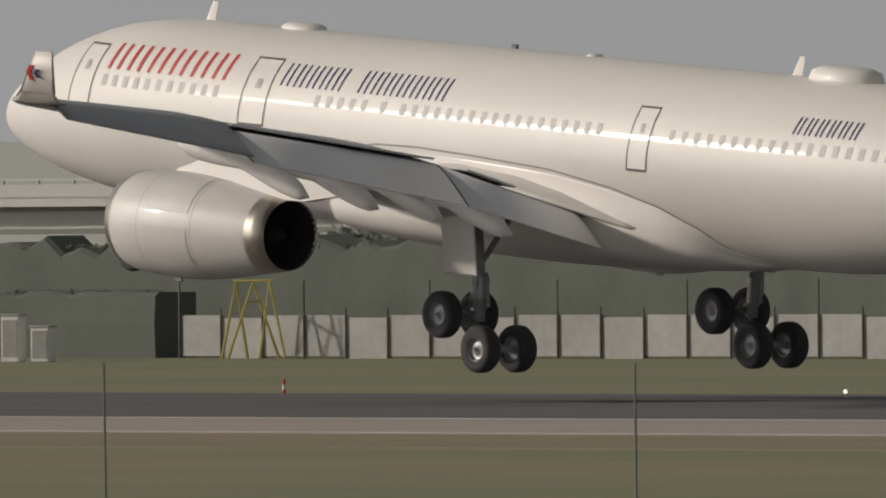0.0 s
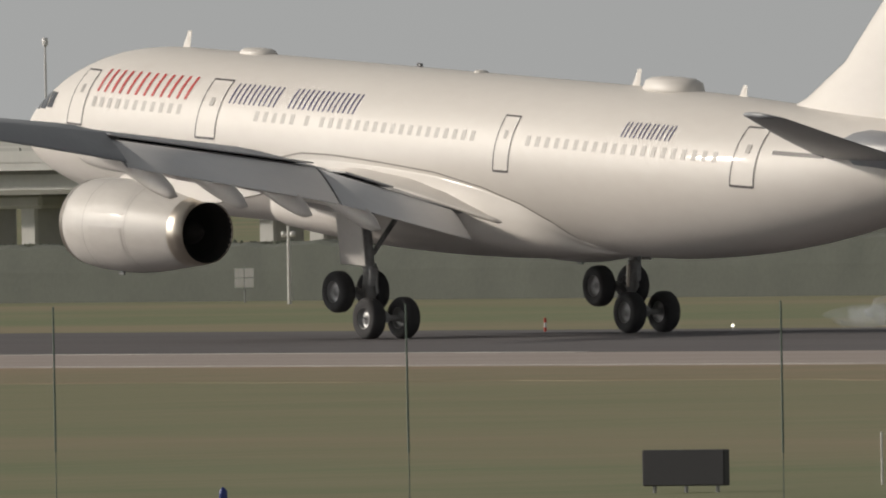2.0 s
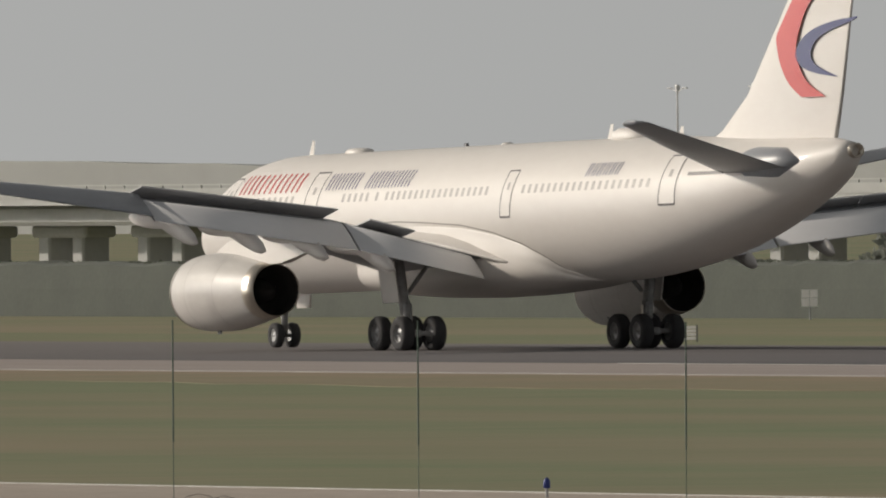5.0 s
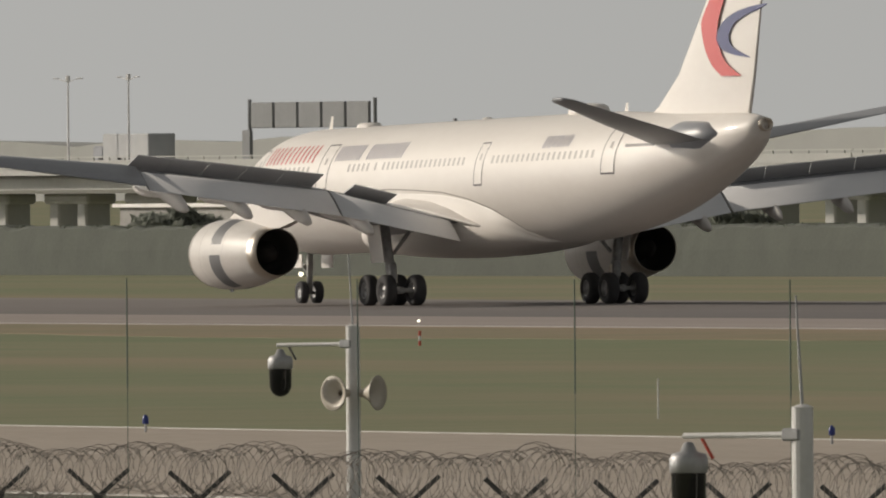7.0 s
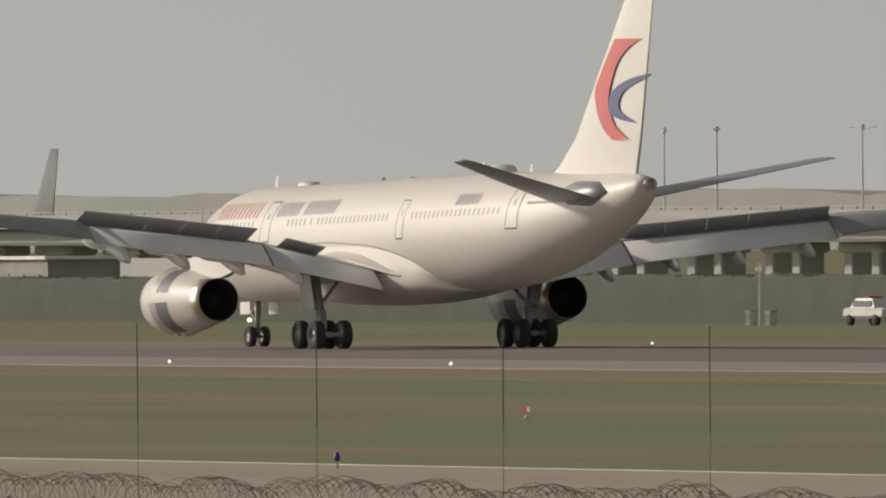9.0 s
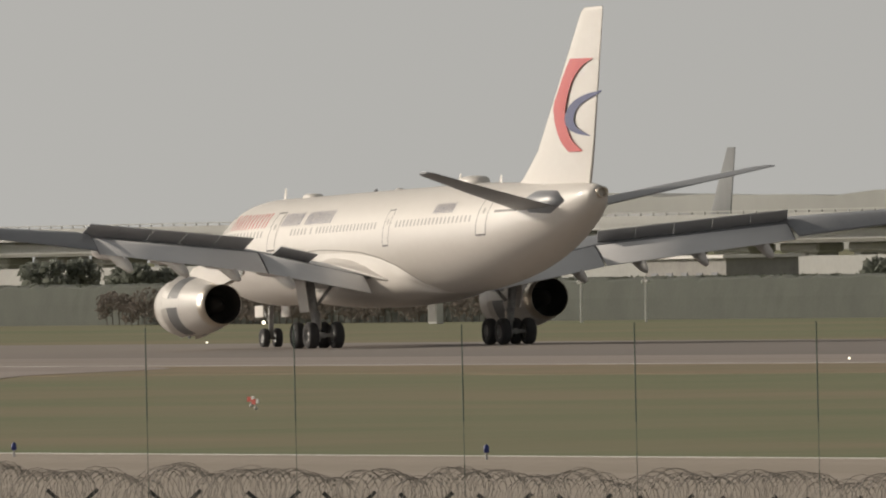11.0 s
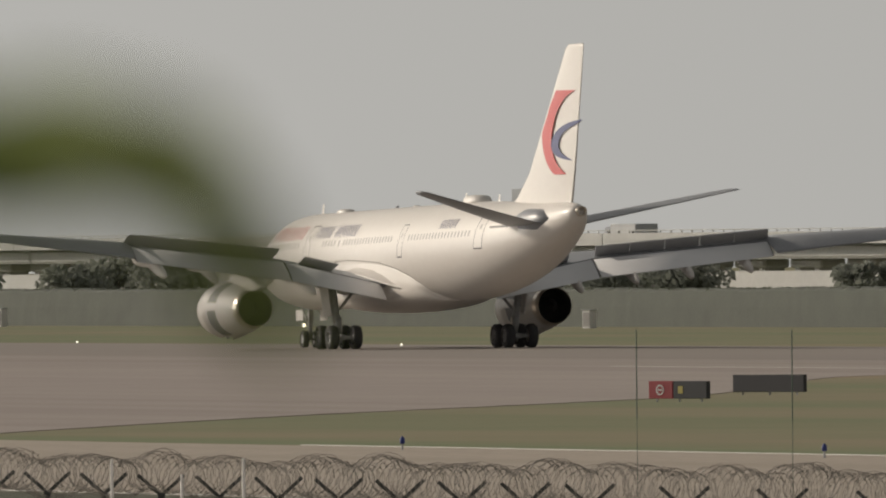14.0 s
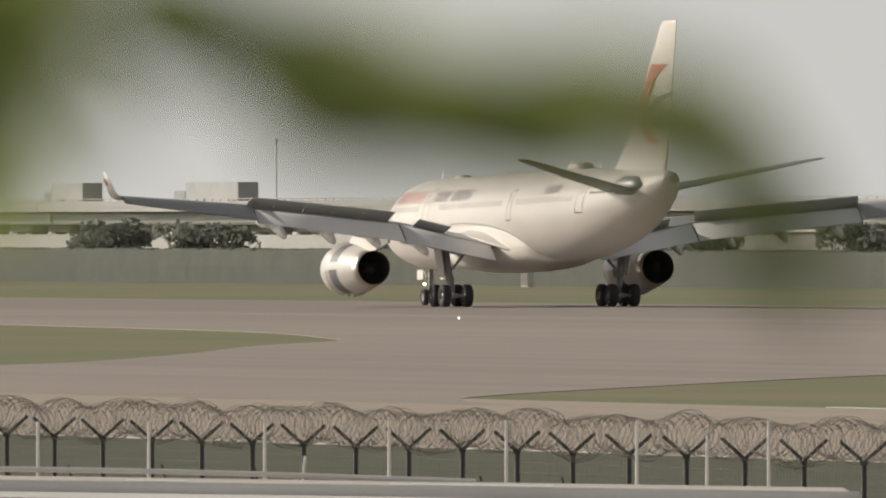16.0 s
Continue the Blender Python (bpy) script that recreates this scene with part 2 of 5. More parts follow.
def add_rod(bm, a, b, r0, r1=None, seg=10, cap=True):
    a, b = Vector(a), Vector(b)
    d = b - a
    q = d.to_track_quat('Z', 'Y').to_matrix()
    r1 = r0 if r1 is None else r1
    rings = []
    for p, r in ((a, r0), (b, r1)):
        rings.append([bm.verts.new(p + q @ Vector((r * math.cos(2 * math.pi * k / seg), r * math.sin(2 * math.pi * k / seg), 0))) for k in range(seg)])
    for k in range(seg):
        bm.faces.new((rings[0][k], rings[0][(k + 1) % seg], rings[1][(k + 1) % seg], rings[1][k]))
    if cap:
        bm.faces.new(rings[0][::-1])
        bm.faces.new(rings[1])
    return bm


def rod(a, b, r0, r1=None, seg=10):
    return add_rod(bmesh.new(), a, b, r0, r1, seg)


def loft(rings, closed=True, caps=True, bm=None):
    """Skin over rings of points, all of one length."""
    bm = bm or bmesh.new()
    vs = [[bm.verts.new(p) for p in r] for r in rings]
    n = len(rings[0])
    for a, b in zip(vs, vs[1:]):
        for k in range(n if closed else n - 1):
            bm.faces.new((a[k], a[(k + 1) % n], b[(k + 1) % n], b[k]))
    if caps and closed:
        bm.faces.new(vs[0][::-1])
        bm.faces.new(vs[-1])
    return bm


def spin(profile, axis='X', seg=24, caps=False):
    """A turned form from (along, radius) pairs."""
    rings = []
    for a, r in profile:
        ring = []
        for k in range(seg):
            c, s = r * math.cos(2 * math.pi * k / seg), r * math.sin(2 * math.pi * k / seg)
            ring.append((a, c, s) if axis == 'X' else (c, a, s) if axis == 'Y' else (c, s, a))
        rings.append(ring)
    return loft(rings, caps=caps)


def interp(x, table):
    for (a, *u), (b, *v) in zip(table, table[1:]):
        if x <= b:
            k = 0 if b == a else max(0.0, (x - a) / (b - a))
            k = k * k * (3 - 2 * k) * 0.5 + k * 0.5
            return [p + (q - p) * k for p, q in zip(u, v)]
    return list(table[-1][1:])


# ---- ground ----
def profile_z(y):
    """The runway is cambered: level to its crown, then falling away."""
    return interp(y, [(-400, 0.0), (406, 0.0), (414, -0.03), (436, -0.22), (520, -0.15), (560, 0.0), (5200, 0.0)])[0]


def strip(y0, y1, lift, x0=-4900, x1=1500, nx=40):
    ys = [y0] + [y for y in (360, 390, 400, 406, 410, 414, 420, 428, 436, 460, 490, 520, 560) if y0 < y < y1] + [y1]
    bm = bmesh.new()
    grid = [[bm.verts.new((x0 + (x1 - x0) * i / nx, y, profile_z(y) + lift)) for i in range(nx + 1)] for y in ys]
    if lift > 0:
        grid.insert(0, [bm.verts.new((x0 + (x1 - x0) * i / nx, y0 - 0.01, profile_z(y0) - 0.05)) for i in range(nx + 1)])
    for a, b in zip(grid, grid[1:]):
        for i in range(nx):
            bm.faces.new((a[i], a[i + 1], b[i + 1], b[i]))
    return bm


def outline(points, lift):
    bm = bmesh.new()
    vs = [bm.verts.new((x, y, profile_z(y) + lift)) for x, y in points]
    f = bm.faces.new(vs)
    foot = [bm.verts.new((v.co.x, v.co.y, v.co.z - lift - 0.05)) for v in vs]
    for k in range(len(vs)):
        bm.faces.new((vs[k - 1], vs[k], foot[k], foot[k - 1]))
    bmesh.ops.triangulate(bm, faces=[f])
    return bm


def curve_through(points, n=8):
    out = []
    P = [points[0]] + list(points) + [points[-1]]
    for a, b, c, d in zip(P, P[1:], P[2:], P[3:]):
        for k in range(n):
            t = k / n
            out.append(tuple(0.5 * ((2 * b[i]) + (c[i] - a[i]) * t + (2 * a[i] - 5 * b[i] + 4 * c[i] - d[i]) * t * t + (3 * b[i] - a[i] - 3 * c[i] + d[i]) * t ** 3) for i in (0, 1)))
    out.append(tuple(points[-1]))
    return out


tagged(part("ground", strip(-300, 4950, 0.0), GRASS), "mown dry airfield grass in green and straw bands", "ground", kind="structure")
tagged(part("runway", strip(371.5, 436, 0.02), RUBBERED), "dark rubber-streaked asphalt runway", "runway", kind="structure")
tagged(part("runway_shoulder", strip(347.5, 371.5, 0.02), PALE), "pale brown asphalt runway edge", "runway", kind="structure")
tagged(part("taxiway", strip(163.0, 206.3, 0.02), TAXI), "tan concrete taxiway along the runway", "taxiway", kind="structure")
tagged(part("verge", strip(60, 163.0, 0.015), VERGE), "dull dark grass verge between fence and taxiway", "ground", kind="structure")
# the fast exit that swings from the runway to the taxiway
EXIT_NEAR = curve_through([(-600, 200), (-626, 207), (-660, 224), (-698, 245), (-757, 280), (-810, 304), (-858, 325), (-893, 345), (-960, 350)])
EXIT_FAR = curve_through([(-1300, 350), (-1100, 328), (-1043, 320), (-975, 311), (-925, 299), (-902, 292), (-870, 278), (-816, 257), (-769, 235.5), (-735, 207), (-735, 200)])
tagged(part("runway_exit", outline(EXIT_NEAR + EXIT_FAR, 0.0245), PALE), "worn brown asphalt exit curving off the runway", "taxiway", kind="structure")


def dry_strip():
    """Straw-coloured grass along the runway's edge, with a ragged near border."""
    rng = random.Random(17)
    bm = bmesh.new()
    prev = None
    for k in range(301):
        x = 100 - 4.4 * k
        row = (bm.verts.new((x, 347.4, 0.012)), bm.verts.new((x, 325 + 6 * noise.noise(Vector((x * 0.02, 0, 5))) + rng.uniform(-1.2, 1.2), 0.012)))
        row += (bm.verts.new((x, row[1].co.y - 0.01, -0.05)),)
        if prev:
            bm.faces.new((prev[0], prev[1], row[1], row[0]))
            bm.faces.new((prev[1], prev[2], row[2], row[1]))
        prev = row
    tagged(part("dry_grass", bm, DRYGRASS), "strip of dry straw-brown grass along the runway", "ground", kind="structure")


dry_strip()


def markings():
    bm = bmesh.new()
    for x0, x1 in ((-480, -380), (-560, -520), (-660, -600)):
        add_box(bm, ((x0 + x1) / 2, 371.2, 0.032), (x1 - x0, 0.55, 0.01))
    add_box(bm, (-600, 348.4, 0.034), (700, 0.3, 0.01))
    add_box(bm, (-295, 206.6, 0.03), (590, 0.35, 0.02))
    add_box(bm, (-500, 163.2, 0.03), (1000, 0.4, 0.02))
    tagged(part("runway_marking", bm, PAINT), "worn white edge lines on runway and taxiway", "road marking", kind="structure")


markings()


# ---- the airliner ----
# its space: x aft of the main wheels, y to its right wing, z up from the ground
MAIN = 28.86
ZC = 5.41
RAD = 2.82
# x aft of the nose: half-width, half-height up, half-height down, centre height
SHAPE = [(0.4, 0.05, 0.05, 0.05, ZC - 0.62), (0.75, 0.60, 0.58, 0.58, ZC - 0.58), (1.4, 1.08, 1.02, 1.02, ZC - 0.50), (2.5, 1.60, 1.55, 1.50, ZC - 0.40),
         (3.6, 1.98, 2.02, 1.88, ZC - 0.30), (4.8, 2.28, 2.36, 2.20, ZC - 0.20), (6.4, 2.56, 2.64, 2.55, ZC - 0.08), (9.6, 2.82, 2.82, 2.82, ZC), (37.5, 2.82, 2.82, 2.82, ZC),
         (41.5, 2.74, 2.76, 2.60, ZC + 0.02), (45.5, 2.48, 2.50, 2.20, ZC + 0.15), (49.3, 1.98, 2.02, 1.75, ZC + 0.50), (52.7, 1.38, 1.46, 1.25, ZC + 0.98), (55.2, 0.84, 0.90, 0.82, ZC + 1.45), (56.5, 0.36, 0.36, 0.36, ZC + 1.80)]


def hull(x):
    """Half-width, half-height up and down, and centre height of the fuselage."""
    for a, b in zip(SHAPE, SHAPE[1:]):
        if x <= b[0]:
            k = (x - a[0]) / (b[0] - a[0])
            i = SHAPE.index(a)
            p = SHAPE[max(i - 1, 0)]
            q = SHAPE[min(i + 2, len(SHAPE) - 1)]
            out = []
            for j in range(1, 5):
                h = b[0] - a[0]
                ma = 0 if i == 0 else ((b[j] - a[j]) / h + (a[j] - p[j]) / (a[0] - p[0])) / 2
                mb = (b[j] - a[j]) / h if b is SHAPE[-1] else ((b[j] - a[j]) / h + (q[j] - b[j]) / (q[0] - b[0])) / 2
                if abs(b[j] - a[j]) < 1e-6:
                    ma = mb = 0
                if i == 0:
                    ma = (b[j] - a[j]) / h
                if a[0] == 9.6 or b[0] == 9.6:
                    if a[0] == 9.6: ma = 0
                    if b[0] == 9.6: mb = 0
                if a[0] == 37.5: ma = 0
                out.append((2 * k ** 3 - 3 * k * k + 1) * a[j] + (k ** 3 - 2 * k * k + k) * h * ma + (-2 * k ** 3 + 3 * k * k) * b[j] + (k ** 3 - k * k) * h * mb)
            return out
    return list(SHAPE[-1][1:])


def skin(x, a, out=0.0):
    """A point of the fuselage skin: a degrees up from level, on the left side (y < 0) for a in -90 .. 90."""
    w, u, d, c = hull(x)
    s, k = math.sin(radians(a)), math.cos(radians(a))
    return Vector((x - MAIN, -(w + out) * k, c + (u + out) * s if s >= 0 else c + (d + out) * s))


def angle_at(x, z):
    w, u, d, c = hull(x)
    r = (z - c) / (u if z > c else d)
    return math.degrees(math.asin(max(-0.999, min(0.999, r))))


def patch(x0, x1, z0, z1, out=0.012, shear=0.0, nx=3, nz=4, side=-1):
    """A sheet that lies on the fuselage's side between two stations and two heights, sheared to the rear with height."""
    bm = bmesh.new()
    rows = []
    for j in range(nz + 1):
        z = z0 + (z1 - z0) * j / nz
        row = []
        for i in range(nx + 1):
            x = x0 + (x1 - x0) * i / nx + shear * (z - z0)
            p = skin(x, angle_at(x, z), out)
            row.append(bm.verts.new((p.x, p.y * -side, p.z)))
        rows.append(row)
    for a, b in zip(rows, rows[1:]):
        for i in range(nx):
            bm.faces.new((a[i], a[i + 1], b[i + 1], b[i]))
    return bm


def merge(*bms):
    bm = bmesh.new()
    for b in bms:
        me = bpy.data.meshes.new("tmp")
        b.to_mesh(me)
        b.free()
        bm.from_mesh(me)
        bpy.data.meshes.remove(me)
    return bm


def foil(chord, thick, n=9):
    """A wing section from 0 to chord: (along, up) pairs round it."""
    up, lo = [], []
    for k in range(n + 1):
        t = 0.5 - 0.5 * math.cos(math.pi * k / n)
        y = thick * chord * 5 * (0.2969 * math.sqrt(t) - 0.126 * t - 0.3516 * t * t + 0.2843 * t ** 3 - 0.1036 * t ** 4)
        up.append((t * chord, y * 1.05))
        lo.append((t * chord, -y * 0.85))
    return up + lo[-2:0:-1]


def wing_station(y):
    """Leading edge x and height, flap hinge x and height, thickness of the wing at a distance from the centre line."""
    return interp_lin(y, [(0.0, 17.6, 3.55, 30.0, 3.10, 0.13), (2.6, 19.0, 3.90, 30.1, 3.62, 0.13), (9.4, 22.9, 5.05, 30.8, 5.10, 0.115), (19.3, 28.7, 6.0, 33.1, 5.98, 0.105), (28.4, 34.2, 6.62, 36.7, 6.56, 0.12)])


def interp_lin(x, table):
    for (a, *u), (b, *v) in zip(table, table[1:]):
        if x <= b:
            k = (x - a) / (b - a)
            return [p + (q - p) * k for p, q in zip(u, v)]
    return list(table[-1][1:])


RED_OUT = [(53.17, 14.17), (52.2, 13.37), (51.38, 12.54), (50.77, 11.87), (50.87, 11.33), (51.25, 10.6), (51.88, 9.92), (52.77, 9.41)]
RED_IN = [(56.14, 14.1), (54.73, 13.72), (53.47, 13.02), (52.76, 12.16), (52.42, 11.29), (52.65, 10.61), (53.27, 9.96), (54.51, 9.39)]
NAVY_OUT = [(56.93, 12.43), (55.39, 12.32), (53.92, 12.07), (52.87, 11.67), (52.36, 11.1), (52.77, 10.61), (53.82, 10.32), (55.35, 10.14)]
NAVY_IN = [(56.86, 12.36), (56.11, 12.17), (54.91, 11.93), (53.96, 11.59), (53.52, 11.12), (53.67, 10.77), (54.18, 10.52), (55.35, 10.17)]


def build_airliner():
    plane = thing("airliner", pose(-463.7, CENTRE, 1.8), "white twin-engined airliner with red and navy livery on the runway", "airplane")
    # fuselage
    xs = [.4, .5, .65, .9, 1.2, 1.6, 2, 2.5, 3, 3.6, 4.2, 4.8, 5.5, 6.4, 7.4, 8.5, 9.6] + [9.6 + 27.9 * k / 12 for k in range(1, 13)] + [39, 40.5, 42, 43.5, 45, 46.5, 48, 49.5, 51, 52.5, 53.8, 55.2, 55.9, 56.5]
    rings = []
    for x in xs:
        w, u, d, c = hull(x)
        rings.append([(x - MAIN, w * math.cos(t), c + (u if math.sin(t) >= 0 else d) * math.sin(t)) for t in [2 * math.pi * k / 64 for k in range(64)]])
    body = part("fuselage", loft(rings), WHITE, plane, smooth=True)
    part("tail_pipe", spin([(56.4 - MAIN, 0.30), (56.8 - MAIN, 0.29), (56.8 - MAIN, 0.22), (56.1 - MAIN, 0.18)], 'X', 20), METAL, plane, "sooty auxiliary exhaust", True, pose(0, 0, ZC + 1.84))
    # belly fairing: a long blister round the wing root, met by the skin along an arched seam
    seam = [(16.6, 2.70), (17.4, 3.3), (18.2, 4.3), (19.0, 4.95), (20.5, 5.21), (22.4, 5.24), (25.0, 5.15), (28.3, 4.98), (31.0, 4.62), (33.0, 4.17), (34.4, 3.62), (35.2, 3.05), (36.4, 2.68)]
    rings = []
    for k in range(45):
        x = 16.6 + 19.8 * k / 44
        zs = interp_lin(x, seam)[0]
        env = math.sin(math.pi * k / 44) ** 0.7 if 0 < k < 44 else 0.0
        w, u, d, c = hull(x)
        zm = min(3.35, zs * 0.55 + 1.15)
        zb = c - d + 0.04 - 0.52 * env

        def beam(z):
            return w * math.sqrt(max(0.0, 1 - ((z - c) / d) ** 2))
        wide = beam(zm) - 0.03 + 1.08 * env
        p = Vector((0, -beam(zs) + 0.03, zs))
        q = Vector((0, -wide, zm))
        half = []
        for b0, b1, b2, b3, n in ((p, p + Vector((0, -0.05, -0.5 * (zs - zm))), q + Vector((0, 0, 0.5 * (zs - zm))), q, 12), (q, q + Vector((0, 0, -0.62 * (zm - zb))), Vector((0, -wide * 0.75, zb)), Vector((0, 0, zb)), 12)):
            for j in range(n):
                t = j / n
                half.append(b0 * (1 - t) ** 3 + b1 * 3 * t * (1 - t) ** 2 + b2 * 3 * t * t * (1 - t) + b3 * t ** 3)
        ring = [(x - MAIN, v.y, v.z) for v in half] + [(x - MAIN, 0, zb)] + [(x - MAIN, -v.y, v.z) for v in half[::-1]]
        rings.append(ring)
    part("belly_fairing", loft(rings), WHITE, plane, smooth=True)
    for side in (-1, 1):
        bm = bmesh.new()
        prev = None
        for k in range(61):
            x = 18.3 + 16.9 * k / 60
            z = interp_lin(x, seam)[0]
            row = []
            for dz in (0.035, -0.015):
                v = skin(x, angle_at(x, z + dz), 0.012)
                row.append(bm.verts.new((v.x, v.y * -side, v.z)))
            if prev:
                bm.faces.new((prev[0], prev[1], row[1], row[0]))
            prev = row
        part("fairing_seam", bm, SEALER, plane, "dark sealant line round the belly fairing")
    # wings
    for side, word in ((-1, "left"), (1, "right")):
        def P(x, y, z):
            return (x - MAIN, side * y, z)
        ys = [1.5, 2.6, 5, 7.4, 9.4, 12, 15, 18, 19.3, 19.4, 22, 25, 27.8, 28.4]
        rings = []
        for y in ys:
            le, zl, xh, zh, th = wing_station(y)
            c = xh - le
            if y > 19.35:      # outboard the wing runs on into its drooped ailerons
                c += 1.3 * (28.4 - y) / 9.0
            ring = []
            for a, b in foil(c, th):
                drop = 0.58 * max(0.0, a - 0.78 * c)
                ring.append(P(le + a, y, zl + (zh - zl) * a / c + b - 0.05 * a / c - (drop if y > 19.35 else 0)))
            rings.append(ring)
        wing = part("wing", loft(rings), WINGGREY, plane, "grey-painted swept wing", True)
        # a pale root fillet with a pointed tail over the flap's inner end
        rings = []
        for k in range(22):
            x = 21.0 + 11.2 * k / 21
            w, z = interp_lin(x, [(21, 3.2, 4.35), (24, 3.72, 4.52), (27, 3.78, 4.36), (29.0, 3.62, 4.08), (30.6, 3.2, 3.76), (32.2, 2.66, 3.42)])
            inner = 2.2
            ring = [P(x, inner, z - 0.34), P(x, w - 0.05, z - 0.10), P(x, w, z)]
            for j in range(1, 8):
                t = j / 7
                ring.append(P(x, w + (inner - w) * t, z + 0.03 + (0.95 - 0.06 * (x - 21)) * t * t))
            rings.append(ring)
        part("root_fillet", loft(rings), WHITE, wing, "glossy white root fillet", True)
        # flaps, run out and drooped
        for y0, y1, nm in ((3.35, 9.3, "flap"), (9.42, 19.25, "flap")):
            rings = []
            for y in (y0, y1):
                le, zl, xh, zh, th = wing_station(y)
                ch = interp_lin(y, [(3.3, 1.70), (9.4, 2.0), (19.3, 1.55)])[0]
                ang = radians(34)
                rings.append([P(xh - 0.12 + a * math.cos(ang) + b * math.sin(ang), y, zh - 0.07 - a * math.sin(ang) + b * math.cos(ang)) for a, b in foil(ch, 0.12, 8)])
            flap = part(nm, loft(rings), FLAPGREY, wing, "lowered pale grey flap", True)
            part("end_plate", loft([[(p[0], p[1] + side * dy, p[2]) for p in rings[1]] for dy in (0.002, 0.05)]), DARKGREY, flap)
        # flap track fairings: long canoes whose tails swing down with the flaps
        rings = []
        for k in range(15):
            t = k / 14
            r = max(0.05, (1 - abs(2 * t - 1) ** 3.2) ** 0.55)
            zc = -0.55 - 0.25 * t if t < 0.5 else -0.675 - 2.05 * (t - 0.5)
            rings.append([(-3.4 + 5.6 * t, 0.25 * r * math.cos(q), zc + 0.42 * r * math.sin(q)) for q in [2 * math.pi * j / 14 for j in range(14)]])
        fme = mesh_of("flap_track_fairing", loft(rings), FAIRING, True)
        for y in (8.2, 11.4, 14.5, 17.85):
            le, zl, xh, zh, th = wing_station(y)
            share("flap_track_fairing", fme, wing, pose(xh - MAIN, side * y, zh, 0, 0, side * -3))
        # winglet
        rings = []
        for k, (x0, x1, y, z) in enumerate(((34.2, 36.7, 28.38, 6.60), (34.8, 36.75, 28.8, 6.68), (35.4, 36.95, 29.1, 6.95), (36.9, 37.65, 29.88, 8.12))):
            rings.append([P(x0 + a, y + (b if k > 1 else 0), z + (0 if k > 1 else b)) for a, b in foil(x1 - x0, 0.09, 5)])
        winglet = part("winglet", loft(rings), DULLRED, wing, "grey upturned winglet with a red crescent", True)
        # the livery's two crescents, small, on both faces
        for f in (-0.07, 0.07):
            part("crescent", loft([[P(x + dx, y + f + dy, z) for dx, dy in ((0, 0), (0.17, 0), (0.17, 0.015), (0, 0.015))] for x, y, z in ((36.42, 29.60, 7.70), (36.12, 29.46, 7.48), (36.15, 29.32, 7.26))]), RED, winglet)
            part("crescent", loft([[P(x + dx, y + f * 1.1 + dy, z) for dx, dy in ((0, 0), (wd, 0), (wd, 0.015), (0, 0.015))] for x, y, z, wd in ((36.62, 29.53, 7.58, 0.22), (36.45, 29.46, 7.47, 0.12), (36.5, 29.38, 7.34, 0.2))]), NAVY, winglet)
        WINGS.append((wing, side))
        # tailplane
        rings = []
        for y, le, te, z in ((0.6, 47.4, 53.2, ZC + 1.12), (1.6, 48.1, 53.5, ZC + 1.30), (5.5, 51.3, 55.2, ZC + 2.15), (9.1, 54.6, 56.95, ZC + 2.94), (9.4, 55.3, 57.0, ZC + 2.99)):
            rings.append([P(le + a, y, z + b) for a, b in foil(te - le, 0.09, 7)])
        part("tailplane", loft(rings), WINGGREY, plane, "grey horizontal tailplane", True)
        rings = []
        for x, r in ((46.6, .05), (48.2, 0.75), (50.6, 1.05), (52.8, 0.8), (54.0, 0.15)):
            rings.append([P(x, 1.0 + r * 0.75 * math.cos(a), ZC + 1.1 + (x - 46.6) * 0.05 + r * 0.8 * math.sin(a)) for a in [2 * math.pi * j / 16 for j in range(16)]])
        part("tailplane_seal", loft(rings), WINGGREY, plane, smooth=True)
    # fin
    rings = []
    for z, le, te in ((ZC + 1.5, 42.6, 54.9), (ZC + 2.35, 44.2, 55.2), (ZC + 2.9, 45.6, 55.4), (ZC + 4.2, 47.7, 55.8), (ZC + 11.1, 54.4, 57.5), (ZC + 11.3, 54.9, 57.45)):
        rings.append([(le + a - MAIN, b, z) for a, b in foil(te - le, 0.085, 8)])
    fin = part("fin", loft(rings), WHITE, plane, "tall white tail fin", True)

    def fin_half(x, z):
        k = (z - ZC - 4.2) / 6.9
        le, te = 47.7 + 6.7 * k, 55.8 + 1.7 * k
        t = max(0.002, min(0.998, (x - le) / (te - le)))
        return 0.085 * (te - le) * 5 * (0.2969 * math.sqrt(t) - 0.126 * t - 0.3516 * t * t + 0.2843 * t ** 3 - 0.1036 * t ** 4) * 1.05 + 0.03

    def crescent(outer, inner, mat, nm):
        """A curved horn on both faces of the fin between two smooth edges, each given by a few (x, z)."""
        oo, ii = curve_through(outer, 6), curve_through(inner, 6)
        for s in (-1, 1):
            bm = bmesh.new()
            prev = None
            for a, b in zip(oo, ii):
                row = []
                for m in (0, 0.33, 0.67, 1):
                    x, z = a[0] + (b[0] - a[0]) * m, a[1] + (b[1] - a[1]) * m
                    row.append(bm.verts.new((x - MAIN, s * fin_half(x, z), z)))
                if prev:
                    for i in range(3):
                        bm.faces.new((prev[i], prev[i + 1], row[i + 1], row[i]))
                prev = row
            part(nm, bm, mat, fin, smooth=True)
    crescent(RED_OUT, RED_IN, RED, "red_crescent")
    crescent(NAVY_OUT, NAVY_IN, NAVY, "navy_crescent")
